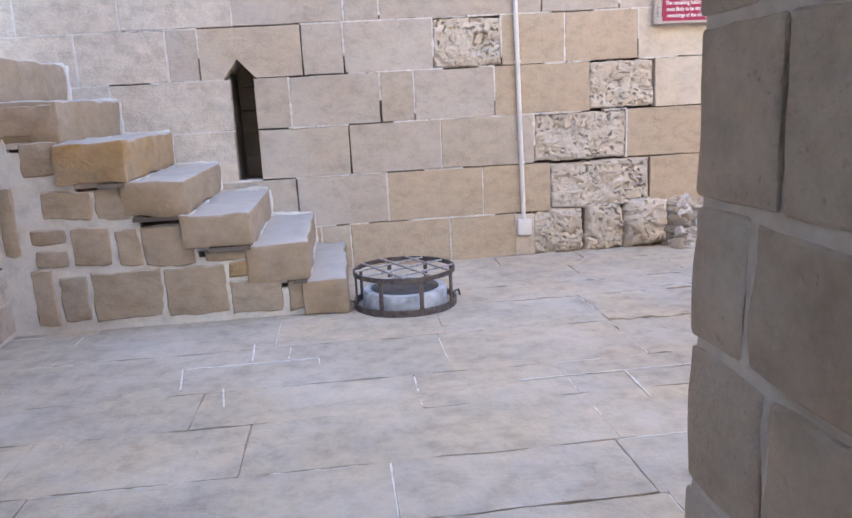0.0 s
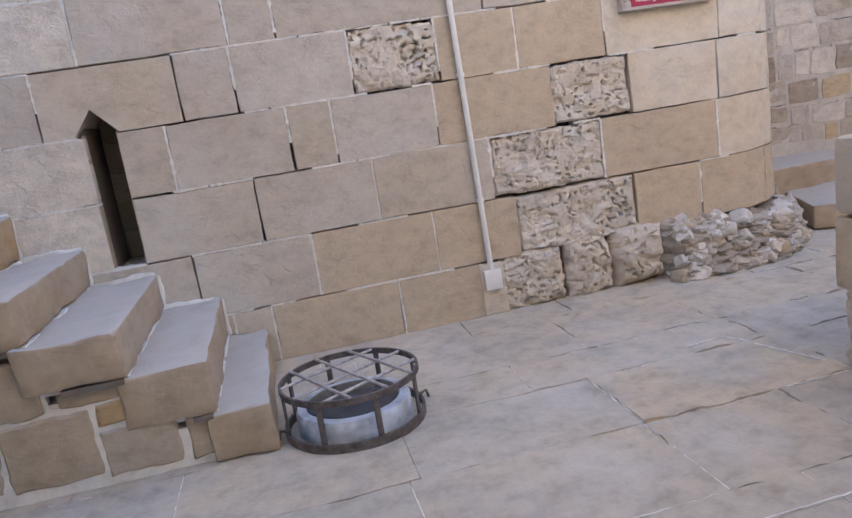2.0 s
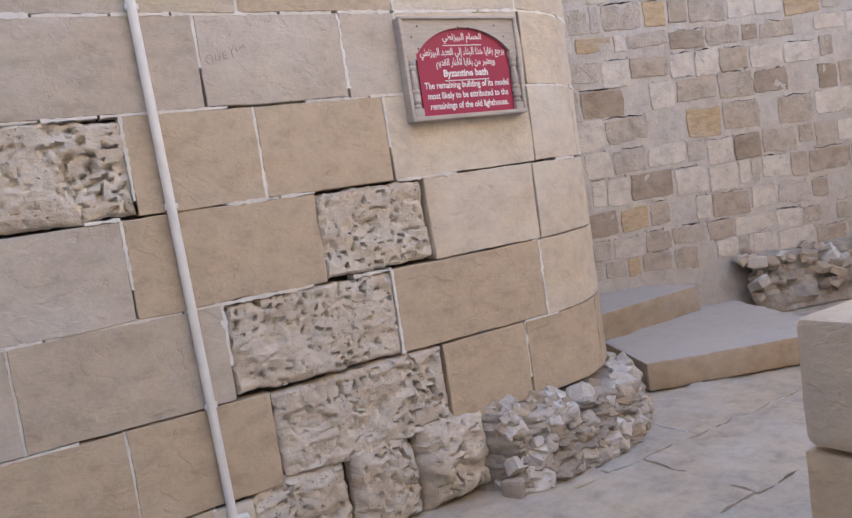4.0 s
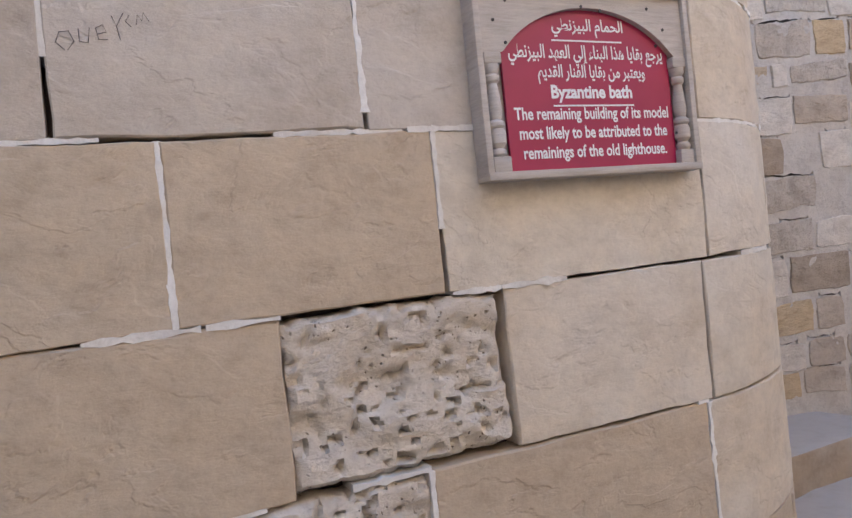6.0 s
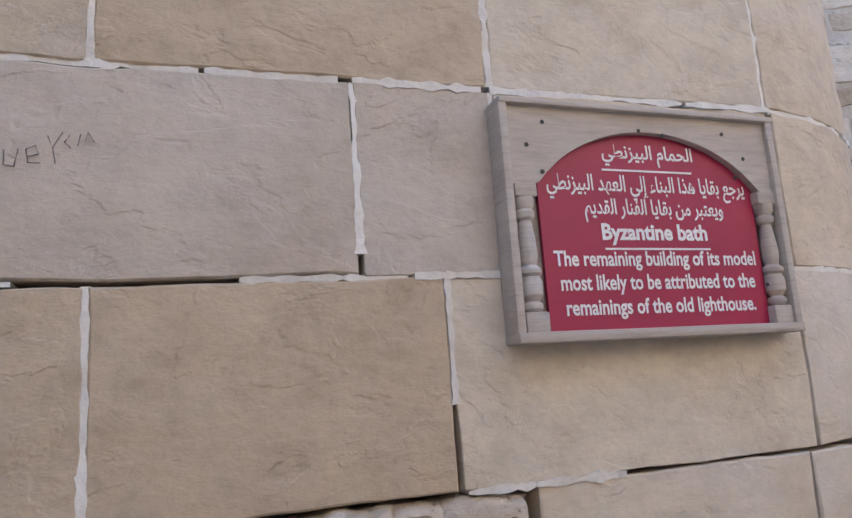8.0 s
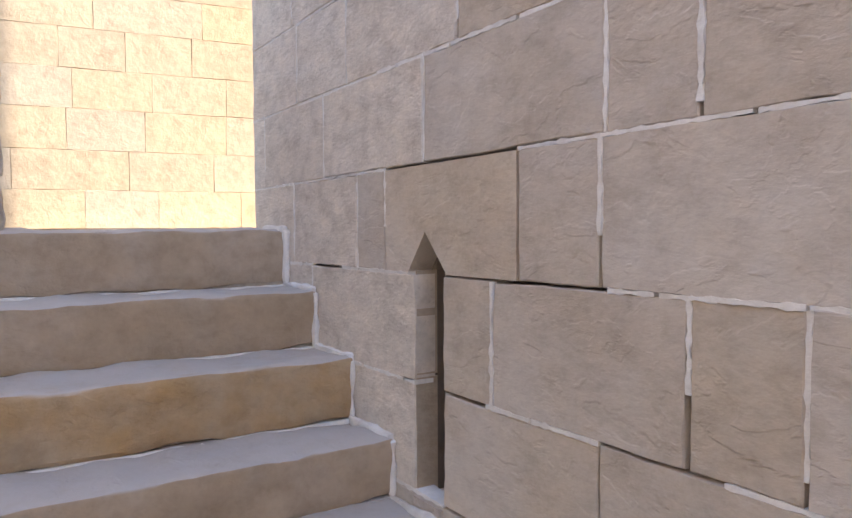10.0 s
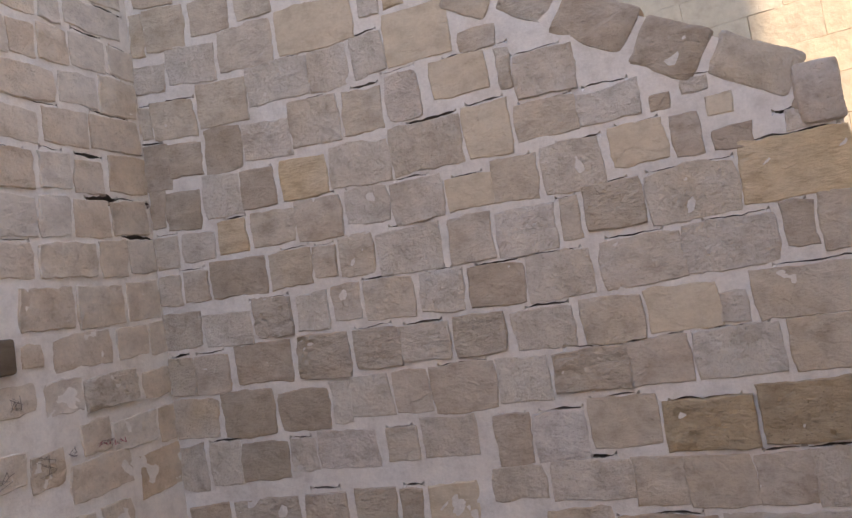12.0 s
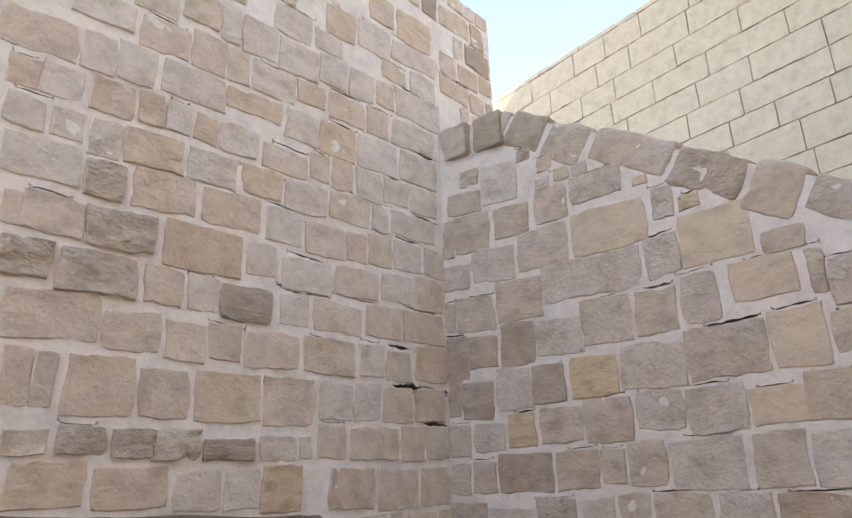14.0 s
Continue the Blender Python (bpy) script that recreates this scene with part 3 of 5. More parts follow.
for row, (v0, v1, joints, pitted, amber) in enumerate(COURSES):
    for u0, u1 in zip(joints, joints[1:]):
        if u1 - u0 < 0.05 or (row in (2, 3) and abs(u0 + 0.07) < 0.01):
            continue
        seed = u0 * 3.1 + row * 11.7
        lift = 0.012 * noise.noise(Vector((u0 * 2, row * 1.7, 0.5))) if row in (1, 2, 3, 4) else 0.0
        gap = rng.uniform(0.003, 0.008)
        is_pitted = any(abs(u0 - k) < 0.01 for k in pitted)
        is_amber = any(abs(u0 - k) < 0.01 for k in amber)
        if row == 4 and abs(u0 + 0.285) < 0.01:
            # the block over the slit, with its pointed notch cut out
            a, b = (u0 + gap, u1 - gap)
            outline = [(a, v0), (-0.115, v0), (0.0, 1.76), (0.135, v0), (b, v0), (b, v1), (0.4, v1), (0.0, v1), (a, v1)]
            k = len(outline)
            wedge = mesh_ob("block", [north(u, v, 0) for u, v in outline] + [north(u, v, -0.5 if 0 < i < 4 else -0.05) for i, (u, v) in enumerate(outline)],
                            [(0, 1, 2, 7, 8), (2, 3, 4, 5, 6, 7)] + [(i, k + i, k + (i + 1) % k, (i + 1) % k) for i in range(k)], ASHLAR, wall_n, origin=north(0.1, 1.8, 0), smooth=False)
            continue
        if is_pitted:
            wall_piece("block", north, u0 + gap, u1 - gap, v0 + 0.006, v1 - 0.006, PITTED, wall_n, depth=0.09, edge=0.014, amp=0.016, freq=8.0, step=0.010, jit=0.010, seed=seed, pock=0.030)
        else:
            wall_piece("block", north, u0 + gap, u1 - gap, v0 + lift * 0.3, v1 + lift * 0.3, stone_of(row, u0, is_amber), wall_n, depth=0.09,
                       edge=rng.uniform(0.002, 0.005), amp=0.005, step=0.035, jit=0.003, seed=seed)
        if row < 8:
            # pointing along the top joint and the east joint, broken in places
            t = u0
            while t < u1 - 0.02:
                e = min(u1, t + rng.uniform(0.12, 0.5))
                if rng.random() < (0.9 if row > 3 else 0.72 if t < 2.0 else 0.36) and not (row in (1, 2, 3) and -0.12 < t < 0.16):
                    mortar_strip("mortar_joint", north, t, e, v1 - 0.005, v1 + 0.015, wall_n, rng.uniform(-0.004, 0.004))
                    strips += 1
                t = e + 0.01
            if rng.random() < (0.9 if row > 3 else 0.72 if u1 < 2.0 else 0.36) and not (row in (2, 3) and u1 < 0.1 and u1 > -0.2):
                e = rng.uniform(0.5, 1.0) if rng.random() < 0.5 else 1.0
                mortar_strip("mortar_joint", north, u1 - 0.011, u1 + 0.011, v1 - (v1 - v0) * e, v1, wall_n, rng.uniform(-0.005, 0.004))
                strips += 1

# deep sides of the slit, the inner part coloured dark for its shade
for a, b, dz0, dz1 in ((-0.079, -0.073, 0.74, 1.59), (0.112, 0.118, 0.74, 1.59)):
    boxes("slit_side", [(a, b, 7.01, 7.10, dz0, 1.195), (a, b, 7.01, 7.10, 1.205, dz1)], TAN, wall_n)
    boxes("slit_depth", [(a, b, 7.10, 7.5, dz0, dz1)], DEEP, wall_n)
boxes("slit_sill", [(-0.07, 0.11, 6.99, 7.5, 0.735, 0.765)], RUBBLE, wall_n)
# back stones wear the dark beam material, the slit's shade in their colour
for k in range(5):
    block("stone", (-0.055, 7.44, 0.765 + 0.19 * k), (0.095, 7.52, 0.955 + 0.19 * k), BEAM_AND_SLIT, wall_n, r=0.01, amp=0.012, step=0.05, seed=k)

def shard(parent, x, y, zz, s, material, seed):
    """An angular broken stone, turned at random."""
    q = random.Random(seed)
    v, f = boulder((-s, -s * q.uniform(0.6, 0.9), -s * q.uniform(0.4, 0.7)), (s, s * 0.8, s * 0.6), r=s * 0.14, amp=s * 0.35, freq=5.0 / s * 0.08, step=s * 0.5, seed=seed * 1.7)
    m = Matrix.Translation((x, y, zz)) @ Euler((q.uniform(-0.6, 0.6), q.uniform(-0.6, 0.6), q.uniform(0, 6.2))).to_matrix().to_4x4()
    return mesh_ob("rubble_stone", [tuple(m @ Vector(p)) for p in v], f, material, parent, origin=(x, y, zz), smooth=False)


# plaster patch and rough stones of the base
block("plaster_patch", (2.19, 6.99, 0.0), (2.36, 7.04, 0.36), PALE_ASHLAR, wall_n, r=0.01, amp=0.008, step=0.05)
for k, (u0, u1, v1, bulge, edge) in enumerate(((2.345, 2.80, 0.40, 0.015, 0.03), (2.815, 3.17, 0.42, 0.02, 0.03), (3.18, 3.58, 0.45, 0.075, 0.05))):
    wall_piece("block", north, u0, u1, 0.0, v1, PITTED, wall_n, depth=0.09, edge=edge, amp=0.022, freq=7.0, step=0.012, roundness=0.18, jit=0.015, bulge=bulge, seed=k * 3.3, pock=0.035)


def plinth(u, v, p):
    """The sloping rubble plinth round the foot of the tower: v runs from its foot to its back edge."""
    return north(u, (0.39 - 0.10 * min(1.0, max(0.0, (u - 3.6) / 1.2))) * min(1.0, v * 1.25) + 0.05 * max(0.0, v - 0.8), (0.24 - 0.10 * v) * min(1.0, max(0.0, (u - 3.5) / 0.14)) - max(0.0, v - 0.75) * 0.6 + p)


sheet("plinth_bed", plinth, 3.50, 6.2, 0.0, lambda u: 1.0, EARTH, wall_n, proud=-0.03, amp=0.055, step=0.022, back=-0.1, freq=9.0)
for k in range(190):
    u, v = 3.57 + 2.2 * rng.random(), rng.uniform(0.03, 0.9)
    s = rng.choice((0.03, 0.04, 0.045, 0.055, 0.07))
    x, y, zz = plinth(u, v, -0.03 - 0.6 * s)
    shard(wall_n, x, y, max(zz, s * 0.3), s, (PALE, PALE, ROUGH, PALE, BEIGE)[k % 5], k + 1)

# ---- stairs against the north wall ----
TREAD_Z = (0.24, 0.49, 0.71, 0.935, 1.195, 1.455, 1.735)
FRONT_X = (0.74, 0.50, 0.16, -0.22, -0.56, -0.92, -1.28)
stairs = tagged(empty("stone_stairs", (-0.3, 6.3, 0)), "worn pale limestone steps on an irregular rubble base", "stairs")
for i in range(7):
    boxes("fill", [(-1.9 if i else -1.4, FRONT_X[i] - 0.04, 5.715, 6.995, 0 if not i else TREAD_Z[i - 1] - 0.02, TREAD_Z[i] - 0.06)], MORTAR, stairs)
for i in range(7):
    zb = TREAD_Z[i - 1] if i else 0.0
    deep = (FRONT_X[i] - FRONT_X[i + 1] + 0.06) if i < 6 else 0.5
    sink = 0.0 if i in (0, 1) else 0.006
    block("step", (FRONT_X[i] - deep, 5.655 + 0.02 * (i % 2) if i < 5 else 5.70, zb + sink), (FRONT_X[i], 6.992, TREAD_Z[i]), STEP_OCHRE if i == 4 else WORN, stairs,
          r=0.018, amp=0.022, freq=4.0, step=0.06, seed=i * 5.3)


# white mortar where the steps meet the ashlar
for i in range(1, 7):
    x1 = FRONT_X[i]
    x0 = FRONT_X[i + 1] if i < 6 else x1 - 0.3
    block("mortar_fillet", (x0 - 0.01, 6.972, TREAD_Z[i] - 0.02), (x1 - 0.01, 7.0, TREAD_Z[i] + 0.018), WHITE_MORTAR, stairs, r=0.008, amp=0.014, freq=9, step=0.03, seed=i * 2.2)
    block("mortar_fillet", (x1 - 0.02, 6.976, TREAD_Z[i - 1]), (x1 + 0.012, 7.0, TREAD_Z[i] - 0.01), WHITE_MORTAR, stairs, r=0.008, amp=0.014, freq=9, step=0.03, seed=i * 4.2)
    block("mortar_fillet", (x1 - 0.02, 5.70, TREAD_Z[i - 1] - 0.016), (x1 + 0.003, 6.98, TREAD_Z[i - 1] + 0.004), WHITE_MORTAR, stairs, r=0.003, amp=0.006, freq=8, step=0.03, seed=i * 6.2)


def stringer(u, v, p):
    return (u, 5.70 - p, v)


sheet("mortar", stringer, -1.4, 0.5, 0.0, lambda u: max([TREAD_Z[i] - 0.30 for i in range(7) if FRONT_X[i] >= u - 0.02] + [0.1]), WHITE_MORTAR, stairs, proud=-0.006, amp=0.010, step=0.03, back=-0.05)
STRINGER_STONES = [
    (-1.37, -0.935, 1.24, 1.44), (-1.20, -0.94, 0.99, 1.22), (-1.12, -0.80, 0.72, 0.91), (-0.79, -0.58, 0.70, 0.92), (-1.21, -0.97, 0.57, 0.68), (-1.20, -0.98, 0.42, 0.55), (-0.97, -0.71, 0.42, 0.68),
    (-0.70, -0.54, 0.40, 0.65), (-0.54, -0.21, 0.39, 0.66), (-1.24, -1.09, 0.03, 0.42), (-1.08, -0.89, 0.06, 0.37), (-0.88, -0.44, 0.06, 0.39), (-0.44, -0.03, 0.05, 0.38), (-0.03, 0.32, 0.03, 0.27),
    (0.34, 0.47, 0.03, 0.25), (-0.17, 0.12, 0.40, 0.48), (-0.02, 0.13, 0.28, 0.40), (-0.58, -0.24, 0.68, 0.715), (-1.37, -1.25, 0.5, 0.95),
]
for k, (u0, u1, v0, v1) in enumerate(STRINGER_STONES):
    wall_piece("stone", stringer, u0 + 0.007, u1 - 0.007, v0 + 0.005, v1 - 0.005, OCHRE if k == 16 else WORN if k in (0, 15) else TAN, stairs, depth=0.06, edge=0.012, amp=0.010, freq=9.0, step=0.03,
               roundness=0.04 if k in (0, 11, 12, 13, 14) else 0.2, jit=0.008, bulge=0.010, lift=0.004, seed=k * 3.7)
# dark strips under the slabs paint the shade of gaps
for u0, u1, v0, v1 in ((-0.74, -0.58, 0.912, 0.938), (-0.56, -0.24, 0.690, 0.714), (-0.12, 0.14, 0.468, 0.493), (0.39, 0.48, 0.220, 0.243)):
    boxes("open_gap", [(u0, u1, 5.66, 5.712, v0, v1)], DEEP, stairs)

# ---- west: rubble wall with sloping coping, landing and far sunlit wall ----
def west_x(y):
    return -1.38 + 0.13 * max(0.0, min(1.0, (3.0 - y) / 0.67)) ** 1.5


def west(u, v, p):
    return (west_x(u) + p, u, v)


def coping_z(y):
    return 4.62 if y < 2.8 else 4.62 - (y - 2.8) * (4.62 - 2.74) / (5.74 - 2.8)


ys = [2.30 + (5.76 - 2.30) * i / 20 for i in range(21)]
cv = [(west_x(y) - 0.10, y, 0) for y in ys] + [(west_x(y) - 0.10, y, coping_z(y) - 0.06) for y in ys] + [(-1.88, y, coping_z(y) - 0.06) for y in ys] + [(-1.88, y, 0) for y in ys]
cf = [(g * 21 + i, g * 21 + i + 1, (g + 1) * 21 + i + 1, (g + 1) * 21 + i) for g in range(3) for i in range(20)] + [(0, 21, 42, 63), (20, 83, 62, 41)]
wall_w = tagged(mesh_ob("wall_west", cv, cf, MORTAR, smooth=False), "coarse beige rubble stone wall with a sloping coping", "wall", kind="structure")


def rubble_stone(parent, M, a, b, lo, hi, g, material, gap, grooves=None, made=None):
    """One flat-faced stone bedded nearly flush in its mortar; now and then a thin open crack runs above it."""
    vv, ff = face_stone(M, a + gap * g.uniform(0.2, 0.55), b - gap * g.uniform(0.2, 0.55), lo + gap * g.uniform(0.15, 0.5), hi - gap * g.uniform(0.15, 0.5), lift=g.uniform(0.0, 0.005), depth=0.09, edge=0.007,
                        amp=g.choice((0.004, 0.007, 0.012)), freq=g.uniform(8, 17), step=0.024, roundness=g.uniform(0.02, 0.16), jit=0.007, bulge=g.uniform(-0.003, 0.003), seed=g.uniform(0, 90))
    if grooves is not None and g.random() < 0.42:
        m = g.uniform(0.0, 0.5) * (b - a)
        grooves.append((a + m, b - g.uniform(0.0, 0.4) * (b - a - m), hi - gap * 0.05, g.choice((0.006, 0.008, 0.012, 0.017))))
    if made is not None:
        k = len(made[0])
        made[0].extend(vv)
        made[1].extend(tuple(k + q for q in f) for f in ff)
    else:
        mesh_ob("stone", vv, ff, material, parent, origin=M((a + b) / 2, (lo + hi) / 2, 0))


def rubble(parent, M, u0, u1, v0, top, row_h, widths, seed, material=RUBBLE, grooves=None, keep=lambda u0, u1, v0, v1: True, gap=0.035, limit=300, quoin=None):
    """Courses of uneven stones set in mortar, row by row."""
    g = random.Random(seed)
    count, made = 0, ([], [])
    v = v0
    while v < max(top(u0), top(u1)):
        h = g.uniform(*row_h)
        u = u0 - g.uniform(0, 0.15)
        while u < u1:
            w = g.uniform(*widths) * (0.55 if g.random() < 0.13 else 1.0)
            a, b = max(u, u0), min(u + w, u1)
            if quoin and u1 - b < quoin * 0.6:
                b = u1
            drift = 0.02 * noise.noise(Vector((u * 0.9, v * 2.0, seed)))
            lo, hi = v + drift, v + h + drift
            if g.random() < 0.16:
                lo += h * 0.10
            hi = min(hi, (top(a) + top(b)) / 2)
            if b - a > 0.09 and hi - lo > 0.08 and lo > v0 - 0.03 and keep(a, b, lo, hi):
                pick = g.choice((material,) * 11 + (ROUGH, ROUGH, AMBER, TAN))
                rubble_stone(parent, M, a, b, lo, hi, g, pick, gap, grooves, made if count >= limit else None)
                count += 1
            u += w
        v += h
    if made[0]:
        tagged(mesh_ob("stones", made[0], made[1], material, parent), kind="stuff")


WEST_KINDS = {"t": BEIGE, "g": FADED, "r": RUBBLE, "d": BROWN, "c": AMBER, "o": HONEY, "e": UMBER, "p": ROUGH}
SOUTH_KINDS = {"t": CREAM, "g": PALE_GREY, "r": CREAM, "c": CREAM, "o": CREAM_HONEY, "p": CREAM_PITTED, "P": DARK_PITTED}


def bedded(parent, M, material, a, b, lo, hi, g, grooves, tilt=0.0, cracked=0.5, grow=0.006):
    """A worn stone of a given size bedded flush in its mortar, its courses tilted a little; thin open cracks run over some."""
    mid = (a + b) / 2
    rough = material in (ROUGH, UMBER, CREAM_PITTED, DARK_PITTED)
    relief = 0.012 if rough else g.choice((0.004, 0.006, 0.010))
    vv, ff = face_stone(lambda u, v, p: M(u, v + tilt * (u - mid), p), a - grow, b + grow, lo - grow, hi + grow, lift=0.014 if rough else g.uniform(-0.002, 0.001) + relief * 0.4, depth=0.09, edge=0.005, amp=relief, freq=g.uniform(8, 17), step=0.022,
                        roundness=g.uniform(0.04, 0.24), jit=g.uniform(0.006, 0.011), bulge=g.uniform(-0.003, 0.004), seed=g.uniform(0, 90), pock=0.012 if rough else 0.0)
    if g.random() < cracked:
        m = g.uniform(0.0, 0.4) * (b - a)
        grooves.append((a + m, b - g.uniform(0.0, 0.3) * (b - a - m), hi + 0.012, g.choice((0.004, 0.005, 0.007, 0.010))))
    mesh_ob("stone", vv, ff, material, parent, origin=M(mid, (lo + hi) / 2, 0))


fallen_w, placed_w, dice_w = [], [], random.Random(3)


def lay_west(*stones):
    """Stones of one course: kind, first and last joint, foot and head."""
    for kind, a, b, lo, hi in stones:
        bedded(wall_w, west, WEST_KINDS[kind], a, b, lo, hi, dice_w, fallen_w, tilt=-0.05 if a < 3.6 else -0.02, cracked=0.7 if a > 3.4 else 0.35)
        placed_w.append((a, b, lo, hi))


def clear_of(placed, a, b, lo, hi, m=0.012):
    return all(b < p[0] + m or a > p[1] - m or hi < p[2] + m or lo > p[3] - m for p in placed)


lay_west(("r", 4.25, 4.55, 0.81, 1.00), ("d", 4.56, 5.00, 0.74, 0.94), ("g", 5.01, 5.67, 0.63, 0.92))
lay_west(("g", 4.02, 4.28, 1.05, 1.20), ("r", 4.30, 4.67, 1.03, 1.20), ("t", 4.67, 4.89, 0.98, 1.20), ("t", 4.89, 5.16, 0.96, 1.18), ("t", 5.17, 5.39, 0.96, 1.17), ("g", 5.39, 5.66, 0.94, 1.17))
lay_west(("g", 2.33, 2.47, 1.23, 1.48), ("g", 2.49, 2.66, 1.24, 1.47), ("d", 2.67, 2.92, 1.25, 1.44), ("g", 2.94, 3.10, 1.26, 1.43), ("r", 3.11, 3.45, 1.27, 1.45), ("t", 3.50, 3.67, 1.28, 1.44), ("g", 3.69, 3.97, 1.28, 1.47), ("d", 4.07, 4.24, 1.21, 1.44), ("r", 4.25, 4.50, 1.21, 1.43), ("t", 4.53, 4.82, 1.25, 1.47), ("e", 4.84, 5.21, 1.21, 1.42), ("e", 5.23, 5.66, 1.21, 1.45))
lay_west(("r", 2.33, 2.57, 1.51, 1.72), ("d", 2.59, 2.88, 1.49, 1.72), ("d", 2.91, 3.20, 1.48, 1.69), ("g", 3.23, 3.33, 1.49, 1.70), ("g", 3.34, 3.56, 1.51, 1.71), ("t", 3.58, 3.77, 1.50, 1.71), ("t", 3.78, 4.11, 1.48, 1.70), ("g", 4.12, 4.37, 1.50, 1.70), ("p", 4.40, 4.73, 1.51, 1.70), ("t", 4.73, 5.00, 1.51, 1.71), ("g", 5.02, 5.37, 1.50, 1.71), ("t", 5.40, 5.72, 1.49, 1.71))
lay_west(("p", 2.33, 2.46, 1.74, 1.95), ("t", 2.47, 2.66, 1.74, 1.94), ("d", 2.70, 3.02, 1.75, 1.96), ("p", 3.06, 3.37, 1.73, 1.96), ("p", 3.40, 3.65, 1.75, 1.94), ("p", 3.67, 3.91, 1.75, 1.93), ("p", 3.94, 4.20, 1.74, 1.93), ("g", 4.24, 4.52, 1.73, 1.91), ("t", 4.56, 4.84, 1.72, 1.92), ("c", 4.85, 5.15, 1.73, 1.91), ("g", 5.15, 5.26, 1.73, 1.86), ("t", 5.29, 5.77, 1.72, 1.93))
lay_west(("g", 2.33, 2.53, 2.00, 2.20), ("g", 2.55, 2.81, 1.98, 2.15), ("p", 2.84, 3.06, 1.99, 2.19), ("g", 3.09, 3.28, 1.99, 2.18), ("t", 3.31, 3.47, 2.01, 2.19), ("t", 3.49, 3.76, 1.98, 2.18), ("g", 3.80, 4.03, 1.97, 2.17), ("d", 4.05, 4.33, 1.96, 2.16), ("g", 4.34, 4.65, 1.95, 2.16), ("t", 4.69, 5.05, 1.95, 2.17), ("g", 5.06, 5.43, 1.96, 2.17), ("d", 5.46, 5.58, 2.01, 2.19), ("t", 5.60, 5.77, 1.97, 2.21))
lay_west(("t", 2.33, 2.44, 2.25, 2.41), ("t", 2.46, 2.60, 2.24, 2.41), ("d", 2.62, 2.94, 2.23, 2.44), ("t", 2.97, 3.21, 2.23, 2.42), ("t", 3.23, 3.37, 2.25, 2.41), ("t", 3.38, 3.58, 2.23, 2.44), ("g", 3.61, 3.95, 2.20, 2.42), ("t", 3.99, 4.21, 2.19, 2.41), ("r", 4.23, 4.52, 2.18, 2.40), ("t", 4.55, 4.63, 2.21, 2.40), ("p", 4.66, 4.92, 2.23, 2.43), ("g", 4.93, 5.32, 2.20, 2.43), ("o", 5.33, 5.77, 2.21, 2.48))
lay_west(("t", 2.33, 2.46, 2.44, 2.62), ("t", 2.49, 2.67, 2.46, 2.62), ("o", 2.70, 2.85, 2.48, 2.65), ("t", 2.89, 3.15, 2.47, 2.66), ("t", 3.16, 3.43, 2.45, 2.67), ("g", 3.46, 3.70, 2.48, 2.67), ("g", 3.73, 3.99, 2.44, 2.65), ("c", 4.02, 4.24, 2.45, 2.61), ("t", 4.25, 4.47, 2.44, 2.64), ("g", 4.50, 4.78, 2.43, 2.66), ("c", 4.82, 5.07, 2.49, 2.67), ("d", 5.09, 5.21, 2.48, 2.67), ("d", 5.26, 5.41, 2.48, 2.57))
lay_west(("d", 2.33, 2.41, 2.68, 2.88), ("d", 2.43, 2.61, 2.65, 2.87), ("g", 2.64, 2.85, 2.68, 2.92), ("d", 2.86, 3.06, 2.69, 2.90), ("o", 3.11, 3.38, 2.69, 2.90), ("g", 3.41, 3.75, 2.69, 2.91), ("g", 3.76, 4.14, 2.68, 2.93), ("c", 4.16, 4.39, 2.68, 2.94), ("t", 4.41, 4.70, 2.71, 2.88), ("g", 4.71, 4.99, 2.71, 2.87), ("d", 5.03, 5.11, 2.71, 2.78))
lay_west(("d", 2.33, 2.46, 2.90, 3.15), ("d", 2.47, 2.65, 2.94, 3.13), ("d", 2.67, 2.89, 2.93, 3.18), ("r", 2.91, 3.20, 2.95, 3.15), ("g", 3.21, 3.49, 2.96, 3.20), ("t", 3.53, 3.75, 2.95, 3.18), ("r", 3.78, 3.96, 2.96, 3.21), ("c", 4.03, 4.31, 3.01, 3.20), ("g", 4.37, 4.43, 2.98, 3.19), ("g", 4.44, 4.73, 2.91, 3.12))
lay_west(("g", 2.33, 2.39, 3.18, 3.37), ("t", 2.40, 2.65, 3.17, 3.38), ("t", 2.67, 2.96, 3.19, 3.44), ("g", 2.97, 3.36, 3.25, 3.46), ("g", 3.36, 3.59, 3.23, 3.44), ("g", 3.62, 3.80, 3.24, 3.46), ("c", 3.82, 4.16, 3.24, 3.52), ("t", 4.19, 4.38, 3.21, 3.32))
lay_west(("g", 2.33, 2.50, 3.45, 3.61), ("g", 2.52, 2.81, 3.47, 3.68), ("t", 2.83, 3.16, 3.47, 3.72), ("c", 3.20, 3.65, 3.46, 3.72), ("g", 3.70, 3.81, 3.54, 3.72))
lay_west(("t", 2.33, 2.40, 3.68, 3.93), ("t", 2.42, 2.64, 3.68, 3.93), ("t", 2.68, 2.92, 3.73, 3.92), ("t", 2.97, 3.19, 3.75, 3.96), ("g", 3.22, 3.54, 3.79, 3.96))
lay_west(("t", 2.37, 2.60, 3.96, 4.10), ("t", 2.46, 2.59, 4.14, 4.25), ("r", 2.61, 2.85, 3.97, 4.23))
